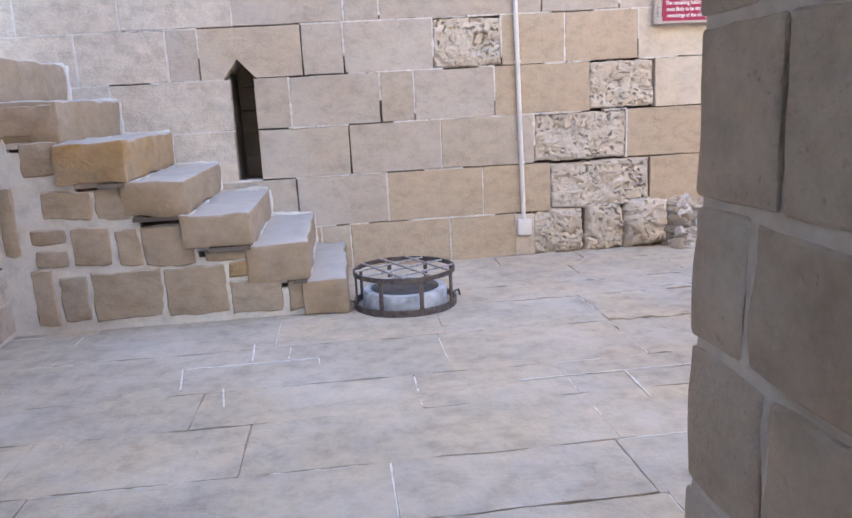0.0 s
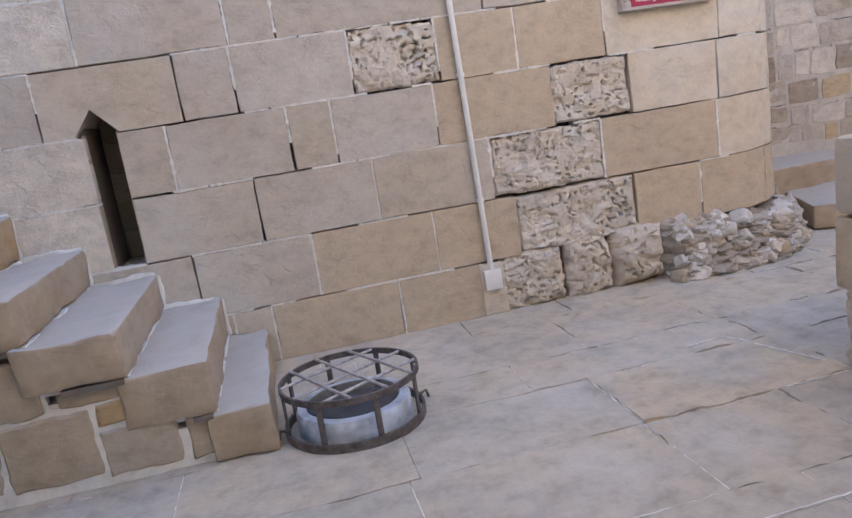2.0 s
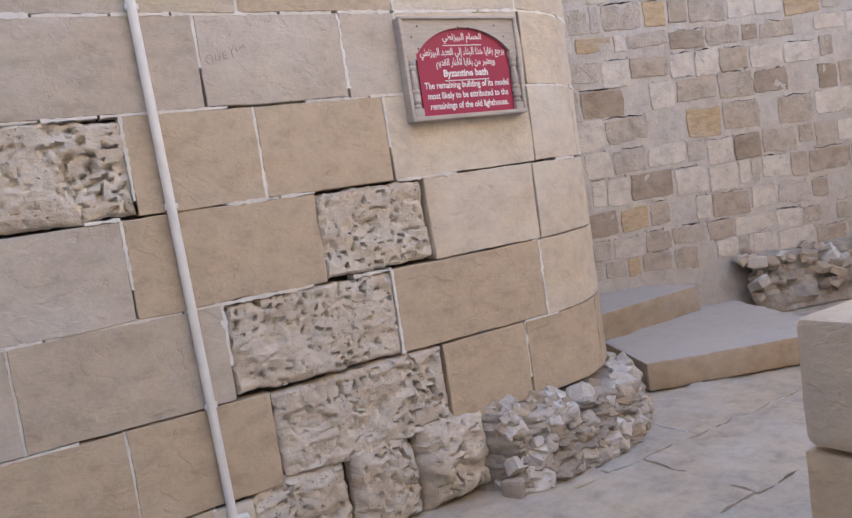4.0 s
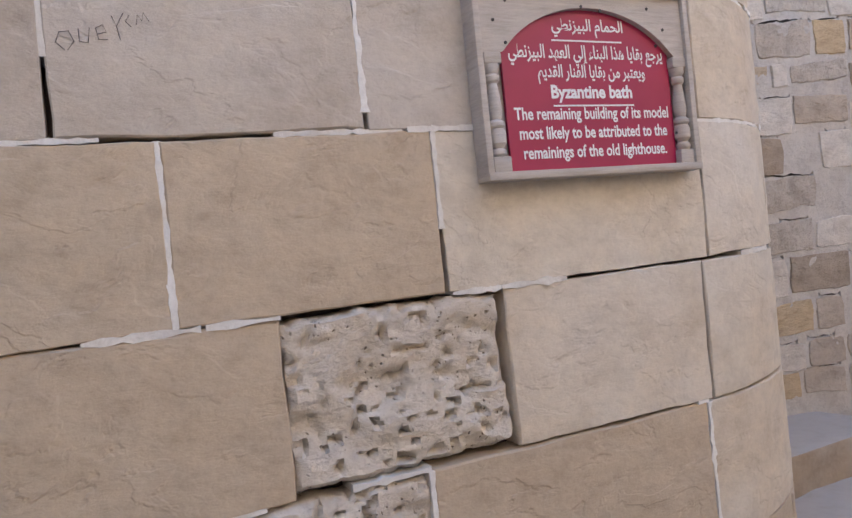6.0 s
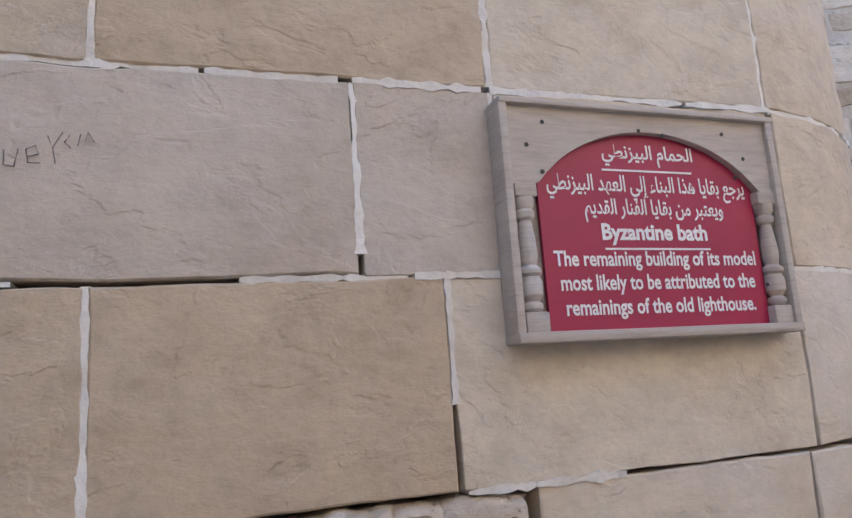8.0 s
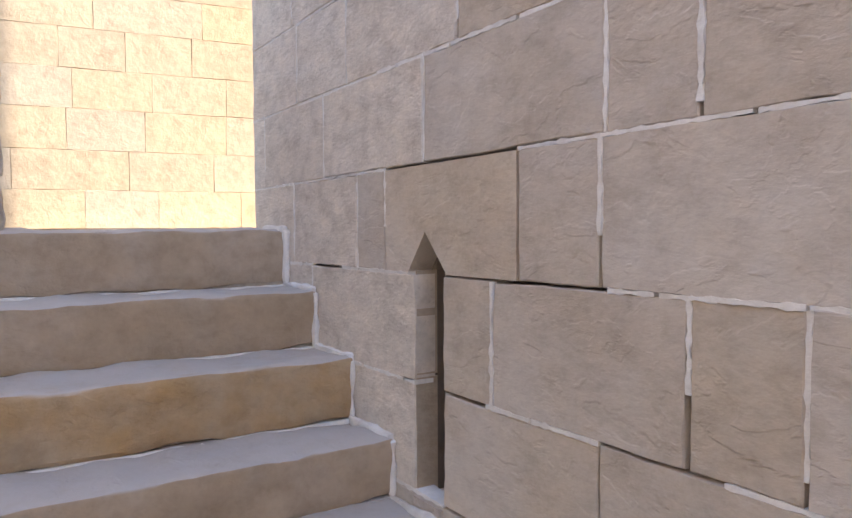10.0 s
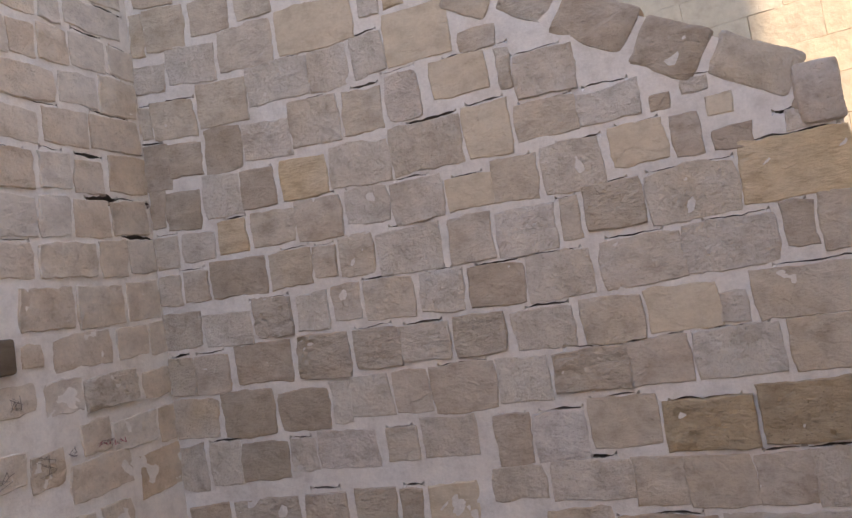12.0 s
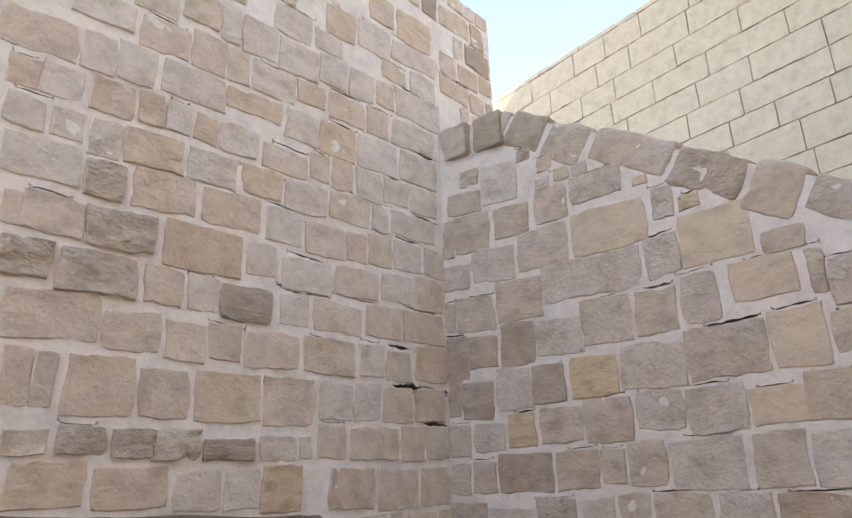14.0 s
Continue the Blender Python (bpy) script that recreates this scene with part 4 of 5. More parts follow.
rubble(wall_w, west, 2.335, 5.76, 0.0, lambda u: 1.22, (0.22, 0.27), (0.22, 0.44), 21, quoin=0.3, grooves=fallen_w, keep=lambda a, b, lo, hi: clear_of(placed_w, a, b, lo, hi))
rubble(wall_w, west, 2.335, 5.76, 1.2, lambda u: coping_z(u) - 0.24, (0.10, 0.13), (0.11, 0.16), 22, grooves=fallen_w, keep=lambda a, b, lo, hi: clear_of(placed_w, a, b, lo, hi, 0.0))
sheet("mortar", west, 2.30, 5.755, 0.0, lambda u: coping_z(u) - 0.03, MORTAR, wall_w, proud=-0.0045, amp=0.0035, step=0.016, back=-0.10, cracks=0.05, grooves=fallen_w)
# coping stones laid along the slope
SL = math.atan2(4.62 - 2.74, 5.74 - 2.8)


def slope(u, v, p):
    """u down the slope from its top, v square to it."""
    y, zz = 2.8 + u * math.cos(SL) + v * math.sin(SL), 4.62 - u * math.sin(SL) + v * math.cos(SL)
    return (west_x(y) + p, y, zz)


run = (5.74 - 2.8) / math.cos(SL)
COPING = (0.0, 0.10, 0.40, 0.75, 1.30, 1.72, 2.0, 2.30, 2.70, 3.03, 3.42, run)
for k, (u, e) in enumerate(zip(COPING, COPING[1:])):
    v, f = boulder((-0.48, u + 0.014, -0.19 - 0.03 * (k % 3)), (0.006, e - 0.014, 0.016 * (k % 2)), r=0.022, amp=0.018, freq=6.0, step=0.04, seed=u * 7)
    v = [slope(q[1], q[2], q[0]) for q in v]
    mesh_ob("coping_stone", v, f, (FADED, BROWN, BEIGE, BEIGE, ROUGH, BEIGE, ROUGH, BROWN, BROWN, FADED, BROWN)[k], wall_w, origin=slope((u + e) / 2, -0.1, 0))
for a, b in ((2.34, 2.56), (2.57, 2.80)):
    block("coping_stone", (-1.86, a, 4.36), (west_x(a) + 0.008, b, 4.60 + 0.02 * (b > 2.6)), BROWN if b > 2.6 else BEIGE, wall_w, r=0.025, amp=0.02, step=0.05, seed=a)
block("quoin", (-1.86, 5.60, 2.50), (-1.36, 5.775, 2.76), RUBBLE, wall_w, r=0.02, amp=0.012, step=0.06)

landing = tagged(boxes("landing", [(-5.0, -1.9, -2.0, 12.0, 1.5, 1.735), (-1.9, -1.30, 5.70, 7.0, 1.42, 1.73), (-5.0, -1.78, 6.9, 12.0, 1.4, 1.732)], FLOOR), "sunlit pale stone landing above the steps", "floor", kind="structure")
wall_f = tagged(mesh_ob("wall_far_west", [(-5.0 + 0.13 * q - d, q, h) for d in (0.03, 0.6) for h in (0, 7.58) for q in (-3.0, 14.0)], [(0, 1, 3, 2), (4, 6, 7, 5), (2, 3, 7, 6), (0, 2, 6, 4), (1, 5, 7, 3)], SUNNY, smooth=False), "tall sunlit ashlar wall beyond the stairs", "wall", kind="structure")


def far(u, v, p):
    return (-5.0 + 0.13 * u + p, u, v)


g = random.Random(5)
rest_v, rest_f, zz = [], [], 1.74
while zz < 7.6:
    h = g.uniform(0.27, 0.33)
    u = -1.0 - g.uniform(0, 0.4)
    while u < 10.0:
        w = g.uniform(0.45, 0.85)
        j = 0.0015 if u > 4.5 else 0.005
        v, f = face_stone(far, u + j, u + w - j, zz + j, min(zz + h, 7.62) - j, depth=0.03, edge=0.001, amp=0.003 if u > 4.5 else 0.012, freq=9, step=0.06, jit=0.002, seed=u + zz * 7)
        if 5.6 < u < 8.5 and zz < 4.6:
            mesh_ob("block", v, f, SUNNY, wall_f, origin=far(u + w / 2, zz + h / 2, 0))
        else:
            k = len(rest_v)
            rest_v += v
            rest_f += [tuple(k + q for q in t) for t in f]
        u += w
    zz += h
tagged(mesh_ob("blocks", rest_v, rest_f, SUNNY, wall_f), kind="stuff")

# ---- south wall with the doorway the walk starts in ----
DW, DE, SY, JY = -0.06, 1.20, 2.33, 1.88
wall_s = tagged(boxes("wall_south", [(-1.9, DW, 1.55, SY - 0.10, 0, 5.9), (DE + 0.05, 9.4, 1.1, JY - 0.05, 0, 5.9), (1.80, 9.4, JY - 0.05, SY - 0.10, 0, 5.9), (DW, DE + 0.05, 1.1, SY - 0.10, 2.14, 5.9), (DE + 0.05, 1.80, JY - 0.05, SY - 0.10, 2.14, 5.9)], MORTAR),
                "tall pale rubble stone wall with wide mortar joints", "wall", kind="structure")


def south(u, v, p):
    return (u, SY + p, v)


sheet("mortar", south, -1.42, DW, 0.0, lambda u: 2.14, CREAM_MORTAR, wall_s, proud=-0.003, amp=0.007, step=0.03, back=-0.06)
sheet("mortar", south, 1.80, 3.2, 0.0, lambda u: 2.14, CREAM_MORTAR, wall_s, proud=-0.003, amp=0.007, step=0.03, back=-0.06)
fallen_s = [(-0.92, -0.77, 3.04, 0.018), (-1.25, -0.80, 2.815, 0.028), (-1.25, -1.03, 2.63, 0.016), (-1.19, -1.0, 3.91, 0.016), (-1.19, -0.87, 4.36, 0.014), (-0.06, 0.04, 4.48, 0.022), (0.0, 0.25, 3.81, 0.012), (-0.30, 0.0, 3.22, 0.014), (-0.66, -0.35, 3.25, 0.005), (-1.25, -1.05, 3.10, 0.004)]
placed_s, dice_s = [], random.Random(8)


def lay_south(*stones):
    """Stones of one course: kind, west and east joint, foot and head."""
    for kind, a, b, lo, hi in stones:
        bedded(wall_s, south, SOUTH_KINDS[kind], a, b, lo, hi, dice_s, fallen_s, tilt=-0.06, grow=0.001, cracked=0.5 if lo > 2.8 and b < 0.3 else 0.15)
        placed_s.append((a, b, lo, hi))


lay_south(("r", -1.26, -0.95, 1.28, 1.51), ("r", -0.91, -0.53, 1.37, 1.55), ("t", -0.51, -0.33, 1.47, 1.63))
lay_south(("t", -1.26, -1.13, 1.53, 1.71), ("g", -1.11, -0.80, 1.55, 1.70), ("c", -0.79, -0.61, 1.57, 1.72), ("t", -0.31, -0.11, 1.50, 1.65))
lay_south(("t", -1.25, -1.04, 1.77, 1.91), ("p", -1.00, -0.66, 1.77, 1.93), ("g", -0.65, -0.44, 1.77, 1.93), ("r", -0.39, -0.21, 1.80, 1.93), ("r", -0.16, -0.09, 1.70, 1.95))
lay_south(("t", -1.26, -1.13, 1.99, 2.17), ("t", -1.12, -0.90, 1.99, 2.15), ("t", -0.87, -0.51, 1.97, 2.13), ("t", -0.45, -0.34, 2.00, 2.10))
lay_south(("t", -1.25, -1.00, 2.18, 2.39), ("t", -0.98, -0.68, 2.16, 2.37), ("c", -0.66, -0.35, 2.16, 2.36), ("o", -0.19, 0.03, 2.15, 2.35), ("g", 0.05, 0.22, 2.15, 2.33), ("g", 0.23, 0.45, 2.15, 2.31), ("t", 0.48, 0.79, 2.16, 2.32), ("o", 0.81, 1.09, 2.16, 2.32), ("t", 0.96, 1.13, 2.34, 2.44))
lay_south(("g", -1.26, -1.05, 2.43, 2.62), ("t", -1.04, -0.85, 2.41, 2.60), ("t", -0.83, -0.48, 2.40, 2.57), ("t", -0.47, -0.28, 2.39, 2.56), ("g", -0.25, -0.17, 2.38, 2.50), ("g", -0.15, 0.05, 2.37, 2.49), ("P", 0.09, 0.34, 2.36, 2.46), ("p", 0.36, 0.56, 2.35, 2.47), ("p", 0.57, 0.74, 2.35, 2.47), ("p", 0.76, 0.95, 2.35, 2.46))
lay_south(("t", -1.23, -0.96, 2.63, 2.82), ("t", -0.95, -0.71, 2.61, 2.81), ("g", -0.70, -0.52, 2.60, 2.80), ("g", -0.50, -0.27, 2.58, 2.78), ("t", -0.25, 0.05, 2.53, 2.77), ("o", 0.07, 0.40, 2.53, 2.75), ("r", 0.43, 0.66, 2.52, 2.72), ("c", 0.67, 0.95, 2.50, 2.74), ("t", 0.98, 1.06, 2.51, 2.73), ("t", 1.07, 1.17, 2.51, 2.73))
lay_south(("t", -1.26, -0.98, 2.86, 3.07), ("c", -0.94, -0.74, 2.83, 3.01), ("g", -0.72, -0.54, 2.84, 3.02), ("c", -0.52, -0.18, 2.81, 2.99), ("c", -0.15, 0.17, 2.79, 2.97), ("t", 0.19, 0.36, 2.79, 2.96), ("t", 0.37, 0.56, 2.77, 2.94), ("c", 0.58, 0.83, 2.77, 2.95), ("r", 0.84, 1.21, 2.77, 2.96))
lay_south(("t", -1.24, -0.88, 3.09, 3.28), ("c", -0.87, -0.59, 3.07, 3.25), ("t", -0.57, -0.22, 3.03, 3.21), ("g", -0.20, -0.02, 3.02, 3.20), ("P", 0.03, 0.32, 3.00, 3.17), ("g", 0.33, 0.48, 2.99, 3.16), ("t", 0.49, 0.69, 2.99, 3.16), ("p", 0.71, 1.03, 2.98, 3.16), ("p", 1.05, 1.24, 2.99, 3.15))
lay_south(("t", -1.24, -0.97, 3.30, 3.51), ("g", -0.96, -0.70, 3.29, 3.46), ("c", -0.69, -0.35, 3.26, 3.43), ("g", -0.34, -0.01, 3.22, 3.40), ("g", 0.01, 0.19, 3.24, 3.41), ("t", 0.21, 0.62, 3.18, 3.41), ("p", 0.65, 0.95, 3.19, 3.37), ("t", 0.96, 1.19, 3.19, 3.35), ("t", 1.19, 1.27, 3.19, 3.33))
lay_south(("g", -1.26, -1.07, 3.53, 3.69), ("g", -1.05, -0.81, 3.51, 3.70), ("t", -0.80, -0.61, 3.49, 3.67), ("t", -0.60, -0.45, 3.47, 3.65), ("c", -0.44, -0.15, 3.44, 3.63), ("g", -0.13, 0.09, 3.44, 3.64), ("r", 0.12, 0.45, 3.44, 3.63), ("r", 0.48, 0.78, 3.42, 3.61), ("p", 0.82, 0.99, 3.39, 3.57), ("g", 1.00, 1.31, 3.40, 3.58))
lay_south(("g", -1.18, -0.79, 3.74, 3.90), ("g", -0.77, -0.64, 3.70, 3.87), ("c", -0.62, -0.31, 3.69, 3.87), ("g", -0.30, -0.02, 3.65, 3.83), ("o", 0.00, 0.24, 3.66, 3.82), ("g", 0.27, 0.55, 3.63, 3.81), ("o", 0.56, 0.84, 3.61, 3.79), ("g", 0.84, 1.00, 3.58, 3.76), ("g", 1.01, 1.15, 3.61, 3.75), ("g", 1.18, 1.34, 3.60, 3.75))
lay_south(("g", -0.94, -0.73, 3.91, 4.09), ("g", -0.71, -0.51, 3.87, 4.08), ("t", -0.49, -0.33, 3.87, 4.07), ("t", -0.32, -0.18, 3.88, 4.04), ("t", -0.16, 0.14, 3.84, 3.99), ("g", 0.16, 0.39, 3.84, 4.01), ("o", 0.40, 0.53, 3.83, 3.99), ("g", 0.54, 0.67, 3.83, 3.99), ("t", 0.68, 0.80, 3.82, 3.99), ("t", 0.81, 1.02, 3.80, 3.97), ("g", 1.04, 1.22, 3.79, 3.95), ("t", 1.22, 1.34, 3.78, 3.91))
lay_south(("g", -1.20, -0.96, 3.92, 4.11), ("o", -0.50, -0.23, 4.07, 4.29), ("g", -0.22, -0.00, 4.07, 4.26), ("o", 0.02, 0.36, 4.11, 4.24), ("g", 0.37, 0.71, 4.03, 4.22), ("g", 0.74, 0.93, 4.00, 4.20), ("g", 0.93, 1.08, 3.98, 4.18), ("c", 1.10, 1.40, 3.96, 4.14))
lay_south(("g", -1.21, -0.87, 4.12, 4.34), ("g", -0.85, -0.52, 4.09, 4.31), ("g", -0.06, 0.23, 4.27, 4.46), ("c", 0.24, 0.37, 4.25, 4.46), ("c", 0.38, 0.57, 4.24, 4.46), ("c", 0.58, 0.84, 4.22, 4.41), ("g", 0.87, 1.15, 4.25, 4.39))
lay_south(("g", -1.19, -0.80, 4.36, 4.55), ("t", -0.78, -0.59, 4.34, 4.53), ("c", -0.57, -0.29, 4.32, 4.50), ("t", -0.27, -0.07, 4.33, 4.48), ("r", 0.66, 0.88, 4.43, 4.58))
lay_south(("g", -1.26, -0.84, 4.58, 4.80), ("t", -0.83, -0.67, 4.57, 4.76), ("g", -0.66, -0.45, 4.54, 4.75), ("g", -0.44, -0.22, 4.53, 4.74), ("g", -0.21, 0.07, 4.48, 4.70), ("g", 0.08, 0.30, 4.47, 4.71), ("g", 0.31, 0.43, 4.47, 4.70), ("r", 0.43, 0.64, 4.49, 4.67))
lay_south(("g", -1.23, -0.98, 4.80, 4.99), ("t", -0.94, -0.73, 4.81, 4.93), ("g", -0.39, -0.18, 4.75, 4.89), ("g", -0.16, 0.11, 4.72, 4.92))
lay_south(("g", -1.25, -0.81, 5.00, 5.17), ("g", -0.80, -0.52, 4.93, 5.16), ("t", -0.50, -0.25, 4.90, 5.13))
lay_south(("o", -1.20, -0.86, 5.18, 5.44), ("t", -0.84, -0.61, 5.21, 5.43))
rubble(wall_s, south, -1.30, DW - 0.02, 0.0, lambda u: 1.5, (0.20, 0.25), (0.20, 0.36), 31, material=CREAM, grooves=fallen_s, keep=lambda a, b, lo, hi: clear_of(placed_s, a, b, lo, hi))
rubble(wall_s, south, -1.9, 2.1, 2.16, lambda u: 5.92, (0.19, 0.23), (0.18, 0.36), 33, material=CREAM, grooves=fallen_s, keep=lambda a, b, lo, hi: (a > -1.25 or lo > 4.62) and clear_of(placed_s, a, b, lo, hi, 0.02))
sheet("mortar", south, -1.9, 3.2, 2.13, lambda u: 5.9, CREAM_MORTAR, wall_s, proud=-0.0045, amp=0.0035, step=0.017, back=-0.10, cracks=0.06, grooves=fallen_s)

# faint scribbles on the plaster beside the doorway
writing = tagged(empty("scribbled_letters", (-0.4, SY + 0.004, 1.7)), "faint dark scribbled letters on the plastered wall", "graffiti")
g = random.Random(4)
for cx, cz, w, h in ((-0.29, 1.86, 0.07, 0.07), (-0.20, 1.57, 0.11, 0.10), (-0.41, 1.57, 0.10, 0.10), (-0.55, 1.60, 0.05, 0.05), (-0.78, 1.60, 0.14, 0.04)):
    for k in range(4):
        pts = [(cx + w * g.uniform(-0.5, 0.5), SY + 0.0065, cz + h * g.uniform(-0.5, 0.5)) for q in range(4)]
        v, f = tube(pts, 0.0012, 5)
        mesh_ob("stroke", v, f, SCRATCH, writing)


scrawl = tagged(empty("red_scribble", (-0.79, SY + 0.006, 1.6)), "faint red scribbled word on the pale plastered wall", "graffiti")
for k in range(6):
    cx = -0.88 + 0.034 * k
    v, f = tube([(cx + g.uniform(-0.014, 0.014), SY + 0.008, 1.595 + 0.002 * k + g.uniform(-0.014, 0.016)) for q in range(4)], 0.0014, 5)
    mesh_ob("stroke", v, f, RED, scrawl)


def jamb(u, v, p):
    return (DE - p, u, v)


def reveal(u, v, p):
    return (DW + p, u, v)


sheet("mortar", jamb, 1.1, JY + 0.0, 0.0, lambda u: 2.14, CREAM_MORTAR, wall_s, proud=-0.002, amp=0.005, step=0.02, back=-0.06)
for k, (z0, z1) in enumerate(((0.02, 0.24), (0.24, 0.44), (0.44, 0.64), (0.64, 0.83), (0.83, 1.03), (1.03, 1.21), (1.21, 1.42), (1.42, 1.62), (1.62, 1.82), (1.82, 2.0))):
    split = JY - (0.11 if k % 2 else 0.16)
    block("quoin", (DE - 0.004, split, z0 + 0.006), (DE + 0.30, JY + 0.010, z1 - 0.006), CREAM, wall_s, r=0.008, amp=0.004, freq=8, step=0.03, seed=k * 3.1)
    wall_piece("stone", jamb, 1.12 + 0.1 * (k % 3), split - 0.014, z0 + 0.008, z1 - 0.008, CREAM, wall_s, depth=0.05, edge=0.004, amp=0.005, freq=9, step=0.03, jit=0.004, seed=k * 1.9, lift=0.006)
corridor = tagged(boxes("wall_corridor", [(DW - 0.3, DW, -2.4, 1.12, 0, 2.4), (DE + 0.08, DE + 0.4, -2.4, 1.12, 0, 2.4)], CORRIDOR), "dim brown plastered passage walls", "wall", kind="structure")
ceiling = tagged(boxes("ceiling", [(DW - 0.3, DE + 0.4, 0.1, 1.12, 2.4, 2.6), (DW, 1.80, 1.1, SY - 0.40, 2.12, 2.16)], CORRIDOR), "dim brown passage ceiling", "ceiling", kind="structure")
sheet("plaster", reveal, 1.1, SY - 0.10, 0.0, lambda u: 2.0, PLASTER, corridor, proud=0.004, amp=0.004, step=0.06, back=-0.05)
lintel = tagged(block("door_lintel", (-0.295, 1.94, 1.985), (2.0, SY + 0.035, 2.135), BEAM_AND_SLIT, None, r=0.014, amp=0.014, freq=3.0, step=0.06), "weathered dark wooden lintel beam above the doorway", "lintel", kind="structure")
wall_e = tagged(boxes("wall_east", [(9.4, 9.9, 1.5, 9.0, 0, 5.0)], MORTAR), "plain pale stone wall closing the courtyard", "wall", kind="structure")

# ---- east: rubble wall, two steps and low parapet ----
def east(u, v, p):
    """u runs along the wall from its west end."""
    d = Vector((0.953, -0.302))
    nrm = Vector((-0.302, -0.953))
    return (4.9 + d.x * u + nrm.x * p, 9.22 + d.y * u + nrm.y * p, v)


ev = [east(a, b, c) for c in (-0.05, -0.6) for b in (0, 9.0) for a in (-1.5, 5.2)]
wall_fe = tagged(mesh_ob("wall_far_east", ev, [(0, 1, 3, 2), (4, 6, 7, 5), (0, 2, 6, 4), (1, 5, 7, 3), (2, 3, 7, 6)], MORTAR, smooth=False), "pale weathered rubble wall behind the tower", "wall", kind="structure")
dice_e, cracks_e, v = random.Random(44), [], 0.48
while v < 4.1:
    h, u = dice_e.uniform(0.19, 0.29), 0.2 - dice_e.uniform(0, 0.2)
    while u < 4.6:
        wide = dice_e.uniform(0.20, 0.46) * (0.55 if dice_e.random() < 0.2 else 1.0)
        if dice_e.random() < 0.9 and u > 0.1:
            shrink, drift = dice_e.uniform(0.0, 0.06), 0.05 * noise.noise(Vector((u, v * 1.5, 4.0)))
            bedded(wall_fe, east, dice_e.choice((FADED, FADED, FADED, FADED, PALE_GREY, PALE_GREY, PALE_GREY, BEIGE, BEIGE, BROWN, HONEY)), u + 0.018, u + wide - 0.018, v + 0.016 + drift + shrink, v + h - 0.016 + drift, dice_e, cracks_e,
                   tilt=dice_e.uniform(-0.06, 0.06), cracked=0.6)
        u += wide
    v += h
sheet("mortar", east, 0.0, 5.0, 0.0, lambda u: 4.2, GREY_MORTAR, wall_fe, proud=-0.006, amp=0.010, step=0.022, back=-0.06, cracks=0.05, grooves=cracks_e)


def footing(u, v, p):
    return east(u, 0.50 * min(1.0, v * 1.4) + 0.12 * max(0.0, v - 0.7), 0.30 - 0.12 * v - max(0.0, v - 0.7) * 0.6 + p)


sheet("rubble_footing", footing, 2.7, 5.0, 0.0, lambda u: 1.0, EARTH, wall_fe, proud=-0.02, amp=0.09, step=0.05, back=-0.1, freq=5.0)
for k in range(60):
    x, y, zz = footing(rng.uniform(2.7, 4.8), rng.uniform(0.2, 0.98), 0.0)
    s = rng.uniform(0.03, 0.08)
    shard(wall_fe, x, y, zz, s * 1.1, (PALE, BEIGE, BROWN)[k % 3], k + 200)
steps_e = tagged(empty("low_stone_steps", (5.4, 7.6, 0)), "two smooth grey-beige stone steps beside the tower", "steps")
for k, (x, y, turn, long, deep, high) in enumerate(((5.17, 7.42, -24, 1.5, 1.5, 0.20), (4.98, 8.12, 3, 1.75, 1.2, 0.42))):
    v, f = boulder((0, 0, 0), (long, deep, high), r=0.02, amp=0.008, step=0.06, seed=3 + 5 * k)
    spin = Matrix.Translation((x, y, 0)) @ Matrix.Rotation(radians(turn), 4, "Z")
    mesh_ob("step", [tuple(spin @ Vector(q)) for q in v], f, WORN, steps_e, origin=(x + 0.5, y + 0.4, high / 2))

parapet = tagged(empty("parapet_wall", (3.9, 4.6, 0)), "low parapet of rounded limestone blocks on eroded stones", "parapet")
boxes("core", [(3.42, 4.6, 2.6, 5.06, 0, 1.03)], MORTAR, parapet)
for k, (y0, y1) in enumerate(((4.86, 5.14), (4.42, 4.85), (3.9, 4.41), (3.3, 3.89), (2.6, 3.29))):
    block("block", (3.34, y0 + 0.006, 0.715), (3.85, y1 - 0.006, 1.065 - 0.01 * (k % 2)), ASHLAR, parapet, r=0.03, amp=0.006, freq=4, step=0.05, seed=k * 4.1)
    if k != 1:
        block("block", (3.345, y0 + 0.005, 0.375), (3.85, y1 - (0.01 if k else -0.0), 0.705), AMBER if k == 0 else ASHLAR, parapet, r=0.012, amp=0.006, freq=4, step=0.05, seed=k * 2.7)
    block("eroded_block", (3.37, y0 + 0.01, 0.0), (3.9, y1 - 0.02, 0.37), PITTED, parapet, r=0.03, amp=0.035, freq=11, step=0.02, seed=k * 6.1)
block("eroded_block", (3.36, 4.43, 0.375), (3.85, 4.85, 0.705), PITTED, parapet, r=0.03, amp=0.04, freq=11, step=0.02, seed=77)
for k, (x0, x1) in enumerate(((3.86, 4.25), (4.26, 4.62))):
    block("block", (x0, 4.86, 0.62), (x1, 5.12, 1.06), ASHLAR, parapet, r=0.04, amp=0.012, step=0.06, seed=k * 3.1 + 40)
    block("block", (x0, 4.86, 0.0), (x1, 5.12, 0.61), PITTED, parapet, r=0.04, amp=0.03, step=0.05, seed=k * 3.1 + 50)
block("mortar_cap", (3.5, 2.6, 1.0), (4.6, 4.9, 1.075), WHITE_MORTAR, parapet, r=0.02, amp=0.02, freq=7, step=0.06)

# ---- conduit with its box ----
conduit = tagged(empty("wall_conduit", (2.26, 6.97, 0.3)), "white plastic cable conduit fixed to the ashlar wall", "conduit")
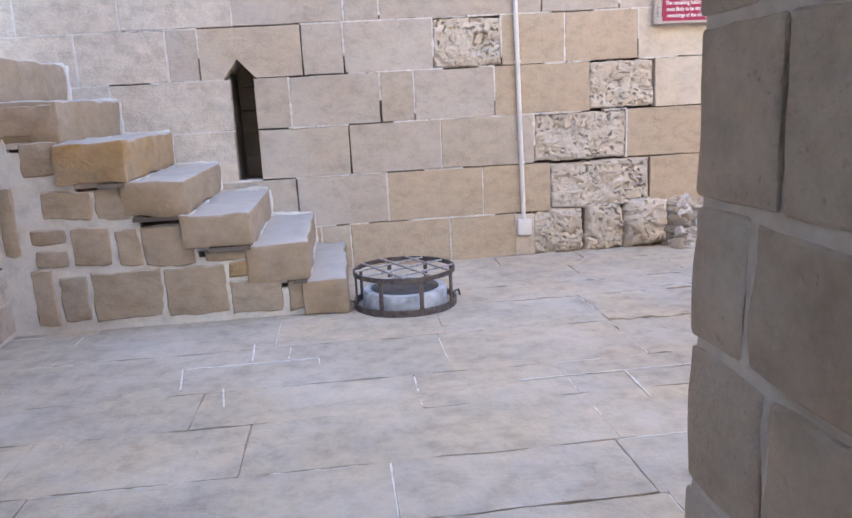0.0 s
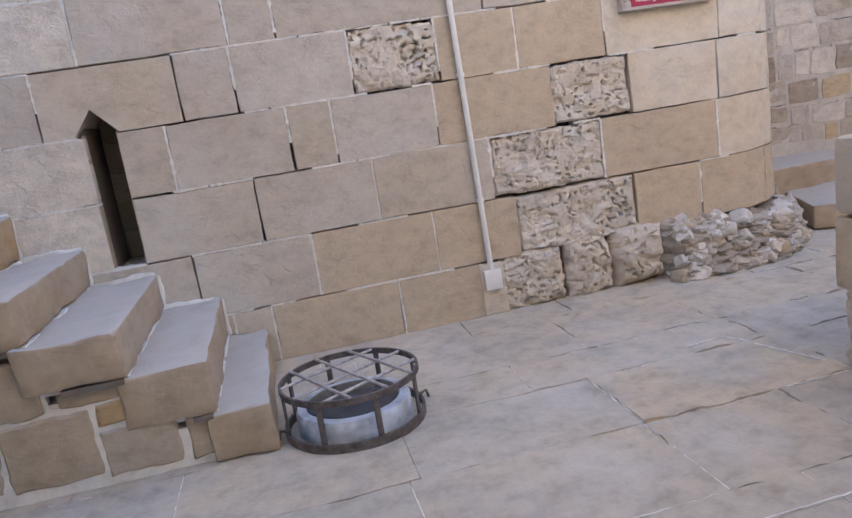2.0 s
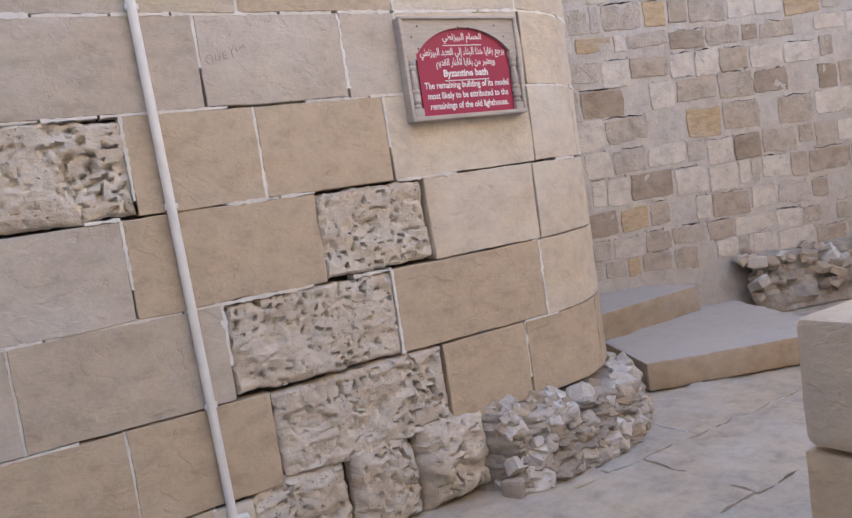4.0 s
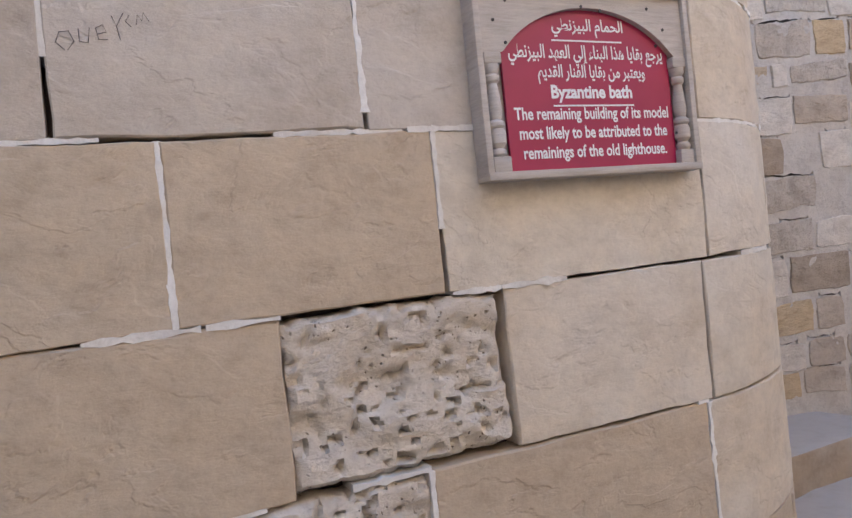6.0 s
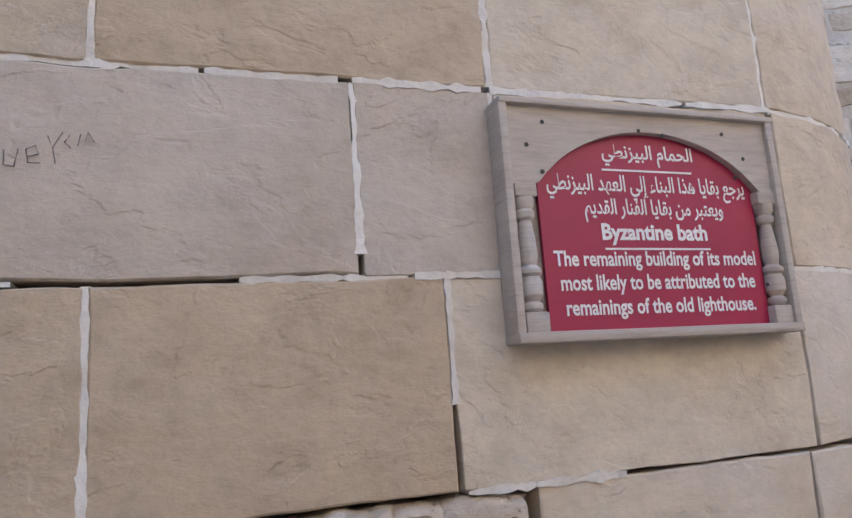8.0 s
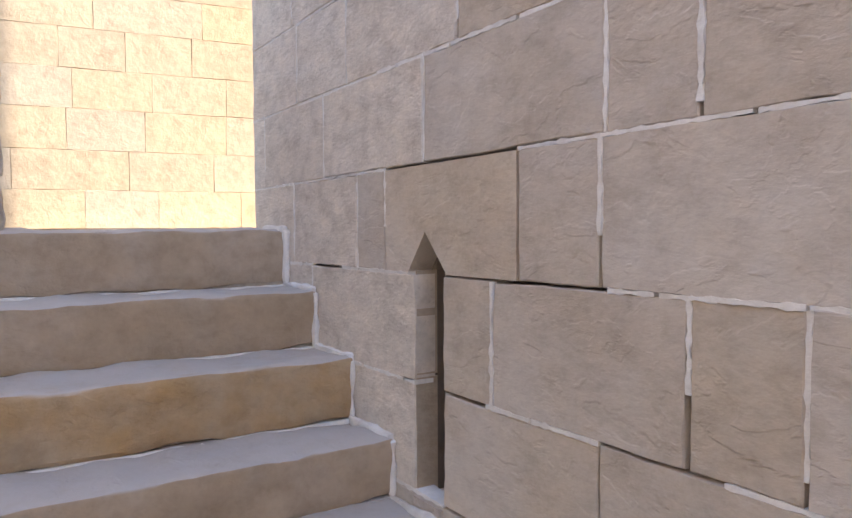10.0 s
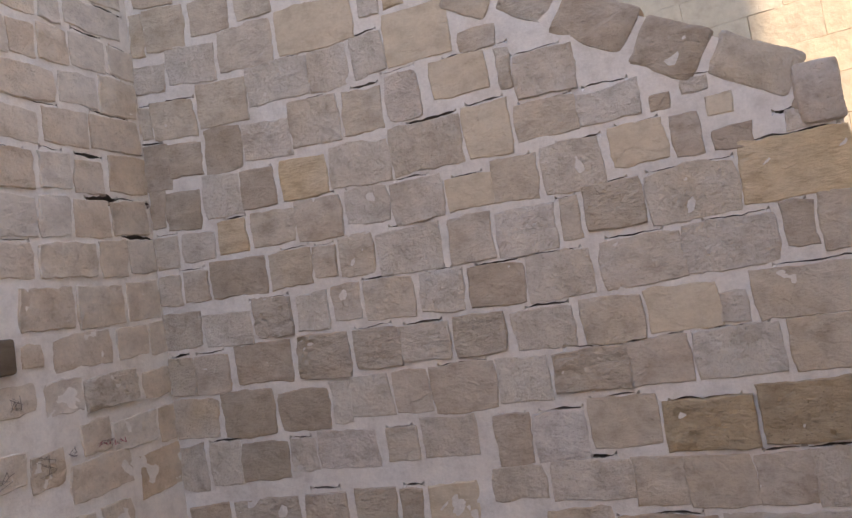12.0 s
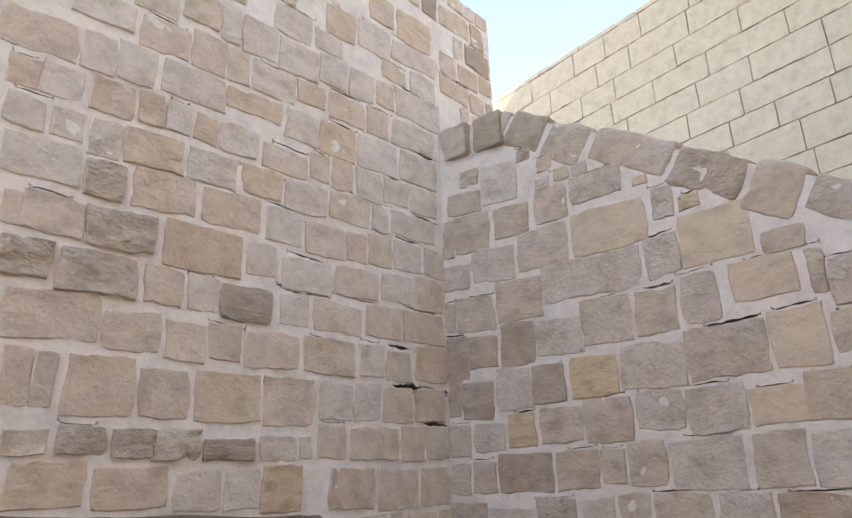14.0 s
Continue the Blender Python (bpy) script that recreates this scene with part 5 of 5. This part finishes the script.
v, f = tube([(2.262 - 0.021 * (q - 0.35), 6.972, q) for q in [0.31 + 0.3 * k for k in range(19)]], 0.019, 12)
mesh_ob("pipe", v, f, PVC, conduit)
block("junction_box", (2.205, 6.945, 0.185), (2.325, 6.985, 0.325), PVC, conduit, "white square plastic junction box", r=0.008, amp=0.0, step=0.05)
for q in (0.8, 1.62, 2.4, 3.2):
    x = 2.262 - 0.021 * (q - 0.35)
    block("clip", (x - 0.026, 6.965, q - 0.012), (x + 0.026, 6.998, q + 0.012), PVC, conduit, r=0.004, amp=0.0, step=0.03)

# ---- caged floor light at the foot of the stairs ----
LX, LY, LR = 1.125, 5.78, 0.345
cage = tagged(empty("caged_floor_light", (LX, LY, 0)), "round rusty iron cage over a grey floor light", "floor light")


def ring(r, zz, n=40):
    return [(LX + r * math.cos(2 * math.pi * k / n), LY + r * math.sin(2 * math.pi * k / n), zz) for k in range(n)]


def band(name, r, z0, z1, t, material, label=""):
    v, f = [], []
    n = 48
    for k in range(n):
        c, s = math.cos(2 * math.pi * k / n), math.sin(2 * math.pi * k / n)
        v += [(LX + q * c, LY + q * s, h) for q, h in ((r, z0), (r, z1), (r - t, z1), (r - t, z0))]
    for k in range(n):
        a, b = k * 4, ((k + 1) % n) * 4
        f += [(a + i, a + (i + 1) % 4, b + (i + 1) % 4, b + i) for i in range(4)]
    return mesh_ob(name, v, f, material, cage, label, origin=(LX, LY, z0))


band("base_ring", LR + 0.005, 0.0, 0.045, 0.014, IRON)
band("top_ring", LR, 0.225, 0.255, 0.012, IRON)
for k in range(8):
    a = 2 * math.pi * (k + 0.3) / 8
    v, f = boulder((-0.006, -0.014, 0.0), (0.006, 0.014, 0.25), r=0.003, amp=0.001, step=0.06, seed=k)
    m = Matrix.Translation((LX + (LR - 0.006) * math.cos(a), LY + (LR - 0.006) * math.sin(a), 0)) @ Matrix.Rotation(a, 4, "Z")
    mesh_ob("post", [tuple(m @ Vector(q)) for q in v], f, IRON, cage, origin=m.translation)
for ang in (0.55, 2.0):
    for off in (-0.17, 0.0, 0.17):
        h = math.sqrt(LR ** 2 - off ** 2) - 0.004
        c, s = math.cos(ang), math.sin(ang)
        v, f = tube([(LX - s * off + c * t, LY + c * off + s * t, 0.247 + (0.010 if ang > 1 else 0)) for t in (-h, 0, h)], 0.008, 8)
        mesh_ob("cross_bar", v, f, BAR, cage, "worn bare metal bar", origin=(LX, LY, 0.25))
v, f = lathe([(0.26, 0.0), (0.285, 0.004), (0.285, 0.10), (0.275, 0.118), (0.235, 0.122), (0.23, 0.10)], (LX, LY, 0.0), 40)
mesh_ob("drum", v, f, DRUM, cage, "scuffed grey drum")
v, f = lathe([(0.228, 0.0), (0.228, 0.022), (0.18, 0.034), (0.02, 0.040)], (LX, LY, 0.10), 40)
mesh_ob("lens", v, f, LENS, cage, "dusty dark glass")
for a in (0.1, 3.3):
    v, f = tube([(LX + LR * math.cos(a), LY + LR * math.sin(a), 0.05), (LX + (LR + 0.03) * math.cos(a), LY + (LR + 0.03) * math.sin(a), 0.06), (LX + (LR + 0.04) * math.cos(a), LY + (LR + 0.04) * math.sin(a), 0.02)], 0.008, 6)
    mesh_ob("hook", v, f, IRON, cage, origin=(LX, LY, 0.05))

# ---- scribbled letters on a block beside the sign ----
scribble = tagged(empty("scribbled_writing", (2.56, 6.997, 2.2)), "faint charcoal scribble on the ashlar wall", "graffiti")
STROKES = [[(0.0, 0.0), (-0.012, 0.012), (-0.006, 0.028), (0.008, 0.03), (0.014, 0.014), (0.004, 0.0)], [(0.022, 0.034), (0.022, 0.014), (0.034, 0.012), (0.038, 0.036)],
           [(0.048, 0.026), (0.062, 0.03), (0.058, 0.042), (0.047, 0.036), (0.05, 0.018), (0.064, 0.018)], [(0.072, 0.056), (0.078, 0.04), (0.09, 0.062)], [(0.078, 0.04), (0.082, 0.018)],
           [(0.10, 0.04), (0.092, 0.048), (0.098, 0.058)], [(0.108, 0.044), (0.111, 0.06), (0.117, 0.05), (0.12, 0.064), (0.128, 0.05)]]
for pts in STROKES:
    v, f = tube([(2.49 + a * 1.25, 6.9965, 2.175 + b * 1.25) for a, b in pts], 0.0011, 5)
    mesh_ob("stroke", v, f, SCRATCH, scribble)

# ---- information sign ----
SX0, SX1, SZ0, SZ1, SF = 3.377, 4.064, 1.870, 2.350, 6.940
sign = tagged(empty("information_sign", (3.67, 6.98, 2.1)), "crimson arched sign in a weathered grey wooden frame", "sign")
for nm, lo, hi in (("side_board", (SX0, SF, SZ0), (SX0 + 0.018, 7.0, SZ1)), ("side_board", (SX1 - 0.018, SF, SZ0), (SX1, 7.02, SZ1)), ("bottom_board", (SX0, SF - 0.004, SZ0 - 0.004), (SX1, 7.0, SZ0 + 0.016)), ("top_board", (SX0, SF - 0.003, SZ1 - 0.008), (SX1, 7.0, SZ1 + 0.004))):
    block(nm, lo, hi, OLD_WOOD, sign, r=0.003, amp=0.001, step=0.08)
block("back_board", (SX0 + 0.018, 6.985, SZ0 + 0.016), (SX1 - 0.018, 7.003, SZ1 - 0.008), OLD_WOOD, sign, r=0.003, amp=0.0, step=0.1)
PX0, PX1 = SX0 + 0.089, SX1 - 0.066
mid_x, half = (PX0 + PX1) / 2, (PX1 - PX0) / 2


def arch(x):
    """The underside of the arched board."""
    k = (x - mid_x) / (half + 0.012)
    return SZ0 + 0.308 + 0.125 * (math.sqrt(max(0.0, 1.35 - k * k)) - math.sqrt(0.35)) / (math.sqrt(1.35) - math.sqrt(0.35))


xs = [SX0 + 0.018 + (SX1 - SX0 - 0.036) * k / 40 for k in range(41)]
v = []
for x in xs:
    zl = arch(min(max(x, PX0 - 0.012), PX1 + 0.012)) if PX0 - 0.012 <= x <= PX1 + 0.012 else SZ0 + 0.308
    v += [(x, SF + 0.012, zl), (x, SF + 0.012, SZ1 - 0.008), (x, SF + 0.032, SZ1 - 0.008), (x, SF + 0.032, zl)]
f = [(k * 4 + i, k * 4 + (i + 1) % 4, k * 4 + 4 + (i + 1) % 4, k * 4 + 4 + i) for k in range(40) for i in range(4)] + [(3, 2, 1, 0), (160, 161, 162, 163)]
mesh_ob("arched_board", v, f, OLD_WOOD, sign, origin=(mid_x, SF, SZ1), smooth=False)
v = []
for x in [PX0 - 0.004 + (PX1 - PX0 + 0.008) * k / 40 for k in range(41)]:
    v += [(x, SF + 0.030, SZ0 + 0.014), (x, SF + 0.030, arch(x) + 0.01), (x, SF + 0.040, arch(x) + 0.01), (x, SF + 0.040, SZ0 + 0.014)]
mesh_ob("panel", v, f, RED, sign, "crimson painted panel", origin=(mid_x, SF, SZ0), smooth=False)
for x in (SX0 + 0.047, SX1 - 0.040):
    block("baluster_base", (x - 0.024, SF + 0.008, SZ0 + 0.016), (x + 0.026, SF + 0.042, SZ0 + 0.055), OLD_WOOD, sign, r=0.003, amp=0.001, step=0.05)
    block("baluster_head", (x - 0.024, SF + 0.008, SZ0 + 0.282), (x + 0.026, SF + 0.042, SZ0 + 0.310), OLD_WOOD, sign, r=0.003, amp=0.001, step=0.05)
    prof = [(0.014, 0.055), (0.020, 0.062), (0.020, 0.070), (0.013, 0.076), (0.022, 0.088), (0.023, 0.112), (0.018, 0.124), (0.023, 0.130), (0.023, 0.138), (0.014, 0.146), (0.017, 0.156), (0.019, 0.170), (0.016, 0.205),
            (0.012, 0.235), (0.018, 0.241), (0.020, 0.252), (0.015, 0.258), (0.021, 0.268), (0.021, 0.282)]
    v, f = lathe(prof, (x, SF + 0.024, SZ0), 18)
    mesh_ob("baluster", v, f, OLD_WOOD, sign, origin=(x, SF, SZ0))
for k, (x, zz) in enumerate(((0.10, 0.44), (0.33, 0.435), (0.55, 0.44), (0.06, 0.39), (0.60, 0.385), (0.09, 0.335), (0.57, 0.34), (0.045, 0.09), (0.61, 0.10), (0.39, 0.428))):
    v, f = lathe([(0.0045, 0.0), (0.0045, 0.002)], (0, 0, 0), 10)
    mesh_ob("nail_head", [(SX0 + x + q[0], SF + (0.0125 if zz > 0.3 else 0.008) - q[2], SZ0 + zz + q[1]) for q in v], f, NAIL, sign, origin=(SX0 + x, SF, SZ0 + zz))

# contextual letter forms, right to left: isolated, final, initial, medial
FORMS = {0x627: (0xFE8D, 0xFE8E, 0, 0), 0x625: (0xFE87, 0xFE88, 0, 0), 0x644: (0xFEDD, 0xFEDE, 0xFEDF, 0xFEE0), 0x62D: (0xFEA1, 0xFEA2, 0xFEA3, 0xFEA4), 0x645: (0xFEE1, 0xFEE2, 0xFEE3, 0xFEE4),
         0x628: (0xFE8F, 0xFE90, 0xFE91, 0xFE92), 0x64A: (0xFEF1, 0xFEF2, 0xFEF3, 0xFEF4), 0x632: (0xFEAF, 0xFEB0, 0, 0), 0x646: (0xFEE5, 0xFEE6, 0xFEE7, 0xFEE8), 0x637: (0xFEC1, 0xFEC2, 0xFEC3, 0xFEC4),
         0x631: (0xFEAD, 0xFEAE, 0, 0), 0x62C: (0xFE9D, 0xFE9E, 0xFE9F, 0xFEA0), 0x639: (0xFEC9, 0xFECA, 0xFECB, 0xFECC), 0x642: (0xFED5, 0xFED6, 0xFED7, 0xFED8), 0x647: (0xFEE9, 0xFEEA, 0xFEEB, 0xFEEC),
         0x630: (0xFEAB, 0xFEAC, 0, 0), 0x621: (0xFE80, 0, 0, 0), 0x62F: (0xFEA9, 0xFEAA, 0, 0), 0x648: (0xFEED, 0xFEEE, 0, 0), 0x62A: (0xFE95, 0xFE96, 0xFE97, 0xFE98), 0x641: (0xFED1, 0xFED2, 0xFED3, 0xFED4)}


def shaped(text):
    out = []
    for i, ch in enumerate(text):
        if ord(ch) not in FORMS:
            out.append(ch)
            continue
        iso, fin, ini, med = FORMS[ord(ch)]
        before = i > 0 and ord(text[i - 1]) in FORMS and FORMS[ord(text[i - 1])][2]
        after = i + 1 < len(text) and ord(text[i + 1]) in FORMS and FORMS[ord(text[i + 1])][1] and ini
        out.append(chr((med if before and after else ini if after else fin if before and fin else iso)))
    return "".join(reversed(out))


def lettering(text, centre_x, base_z, width, height, bold=0.0):
    """White letters on the panel, fitted to a width and a height."""
    cu = bpy.data.curves.new("lettering", "FONT")
    cu.body, cu.resolution_u, cu.offset = text, 3, bold
    tmp = new("lettering", cu)
    bpy.context.view_layer.update()
    me = bpy.data.meshes.new_from_object(tmp.evaluated_get(bpy.context.evaluated_depsgraph_get()))
    bpy.data.objects.remove(tmp)
    co = np.zeros(len(me.vertices) * 3)
    me.vertices.foreach_get("co", co)
    co = co.reshape(-1, 3)
    lo, hi = co.min(axis=0), co.max(axis=0)
    co[:, 0] = (co[:, 0] - (lo[0] + hi[0]) / 2) * width / (hi[0] - lo[0])
    co[:, 1] = (co[:, 1] - lo[1]) * height / (hi[1] - lo[1])
    co[:, 2] = 0.0
    out = np.stack([co[:, 0], -co[:, 2], co[:, 1]], axis=1)
    me.vertices.foreach_set("co", out.ravel())
    me.materials.clear()
    me.materials.append(LETTER)
    ob = new("lettering", me)
    ob.parent = sign
    ob.location = Vector((centre_x, SF + 0.0285, base_z)) - Vector(sign.location)
    return ob


PH = 0.395


def at_z(k):
    return SZ0 + 0.022 + k * PH


lettering(shaped("\u0627\u0644\u062d\u0645\u0627\u0645 \u0627\u0644\u0628\u064a\u0632\u0646\u0637\u064a"), mid_x + 0.004, at_z(0.855), 0.232, 0.050, 0.020)
lettering(shaped("\u064a\u0631\u062c\u0639 \u0628\u0642\u0627\u064a\u0627 \u0647\u0630\u0627 \u0627\u0644\u0628\u0646\u0627\u0621 \u0625\u0644\u064a \u0627\u0644\u0639\u0647\u062f \u0627\u0644\u0628\u064a\u0632\u0646\u0637\u064a"), mid_x, at_z(0.665), 0.500, 0.056, 0.018)
lettering(shaped("\u0648\u064a\u0639\u062a\u0628\u0631 \u0645\u0646 \u0628\u0642\u0627\u064a\u0627 \u0627\u0644\u0641\u0646\u0627\u0631 \u0627\u0644\u0642\u062f\u064a\u0645"), mid_x + 0.008, at_z(0.545), 0.350, 0.052, 0.018)
lettering("Byzantine bath", mid_x, at_z(0.425), 0.264, 0.046, 0.034)
lettering("The remaining building of its model", mid_x + 0.002, at_z(0.29), 0.502, 0.042, 0.023)
lettering("most likely to be attributed to the", mid_x + 0.002, at_z(0.165), 0.482, 0.042, 0.023)
lettering("remainings of the old lighthouse.", mid_x + 0.002, at_z(0.04), 0.468, 0.042, 0.023)
boxes("underline", [(mid_x - 0.115, mid_x + 0.112, SF + 0.028, SF + 0.029, at_z(0.828), at_z(0.828) + 0.004)], LETTER, sign)
boxes("underline", [(mid_x - 0.128, mid_x + 0.135, SF + 0.028, SF + 0.029, at_z(0.40), at_z(0.40) + 0.004)], LETTER, sign)

# ---- floor slabs ----
g = random.Random(11)
y = -2.2
rows = []
while y < 7.3:
    d = g.uniform(0.38, 0.66)
    rows.append((y, min(y + d, 7.3)))
    y += d
rest_v, rest_f = [], []


def flat(u, v, p):
    return (u, v, p)


for y0, y1 in rows:
    u = -1.45 - g.uniform(0, 0.5)
    while u < 5.6:
        w = g.uniform(0.6, 1.5)
        a, b = max(u, -1.45), min(u + w, 5.7)
        gp = g.choice((0.0003, 0.0008, 0.0015, 0.0025, 0.004))
        worn = 0.013 if a > 2.0 and y0 > 4.2 else 0.006
        if b - a > 0.08:
            drop = g.uniform(-0.0012, 0.001)
            v, f = face_stone(lambda p, q, r, k=drop: (p, q, r + k), a + gp, b - gp, y0 + gp, y1 - gp, depth=0.03, edge=0.0008, amp=worn, freq=5.0 if worn < 0.01 else 9.0, step=0.05 if worn < 0.01 else 0.03, jit=0.0035 if worn < 0.01 else 0.009, seed=u + y0 * 5)
            mesh_ob("slab", v, f, FLOOR, floor, origin=((a + b) / 2, (y0 + y1) / 2, 0))
            if g.random() < 0.4:
                mortar_strip("mortar_joint", flat, b - 0.0045, b + 0.0045, y0 + 0.01, y1 - 0.01, floor, g.uniform(-0.003, 0.001), back=-0.02)
            if g.random() < 0.4:
                s = g.uniform(0.3, 1.0)
                mortar_strip("mortar_joint", flat, a, a + (b - a) * s, y1 - 0.004, y1 + 0.004, floor, g.uniform(-0.003, 0.001), back=-0.02)
        u += w


def along(x0, y0, x1, y1):
    """A joint laid on the floor between two points."""
    d = Vector((x1 - x0, y1 - y0))
    n = Vector((-d.y, d.x)).normalized()
    d.normalize()
    return lambda u, v, p: (x0 + d.x * u + n.x * v, y0 + d.y * u + n.y * v, p)


for x0, y0, x1, y1 in ((2.92, 5.72, 3.16, 5.73), (3.16, 5.73, 3.32, 5.19), (-0.16, 4.80, 0.56, 4.81), (0.56, 4.81, 0.57, 4.68), (0.18, 5.14, 0.20, 4.85), (-0.11, 4.50, -0.16, 4.80), (0.10, 4.48, 0.14, 4.24), (1.54, 4.25, 2.84, 4.26), (2.07, 4.25, 2.06, 3.93)):
    length = math.hypot(x1 - x0, y1 - y0)
    mortar_strip("mortar_joint", along(x0, y0, x1, y1), 0.0, length, -0.006, 0.006, floor, 0.007, back=-0.02)
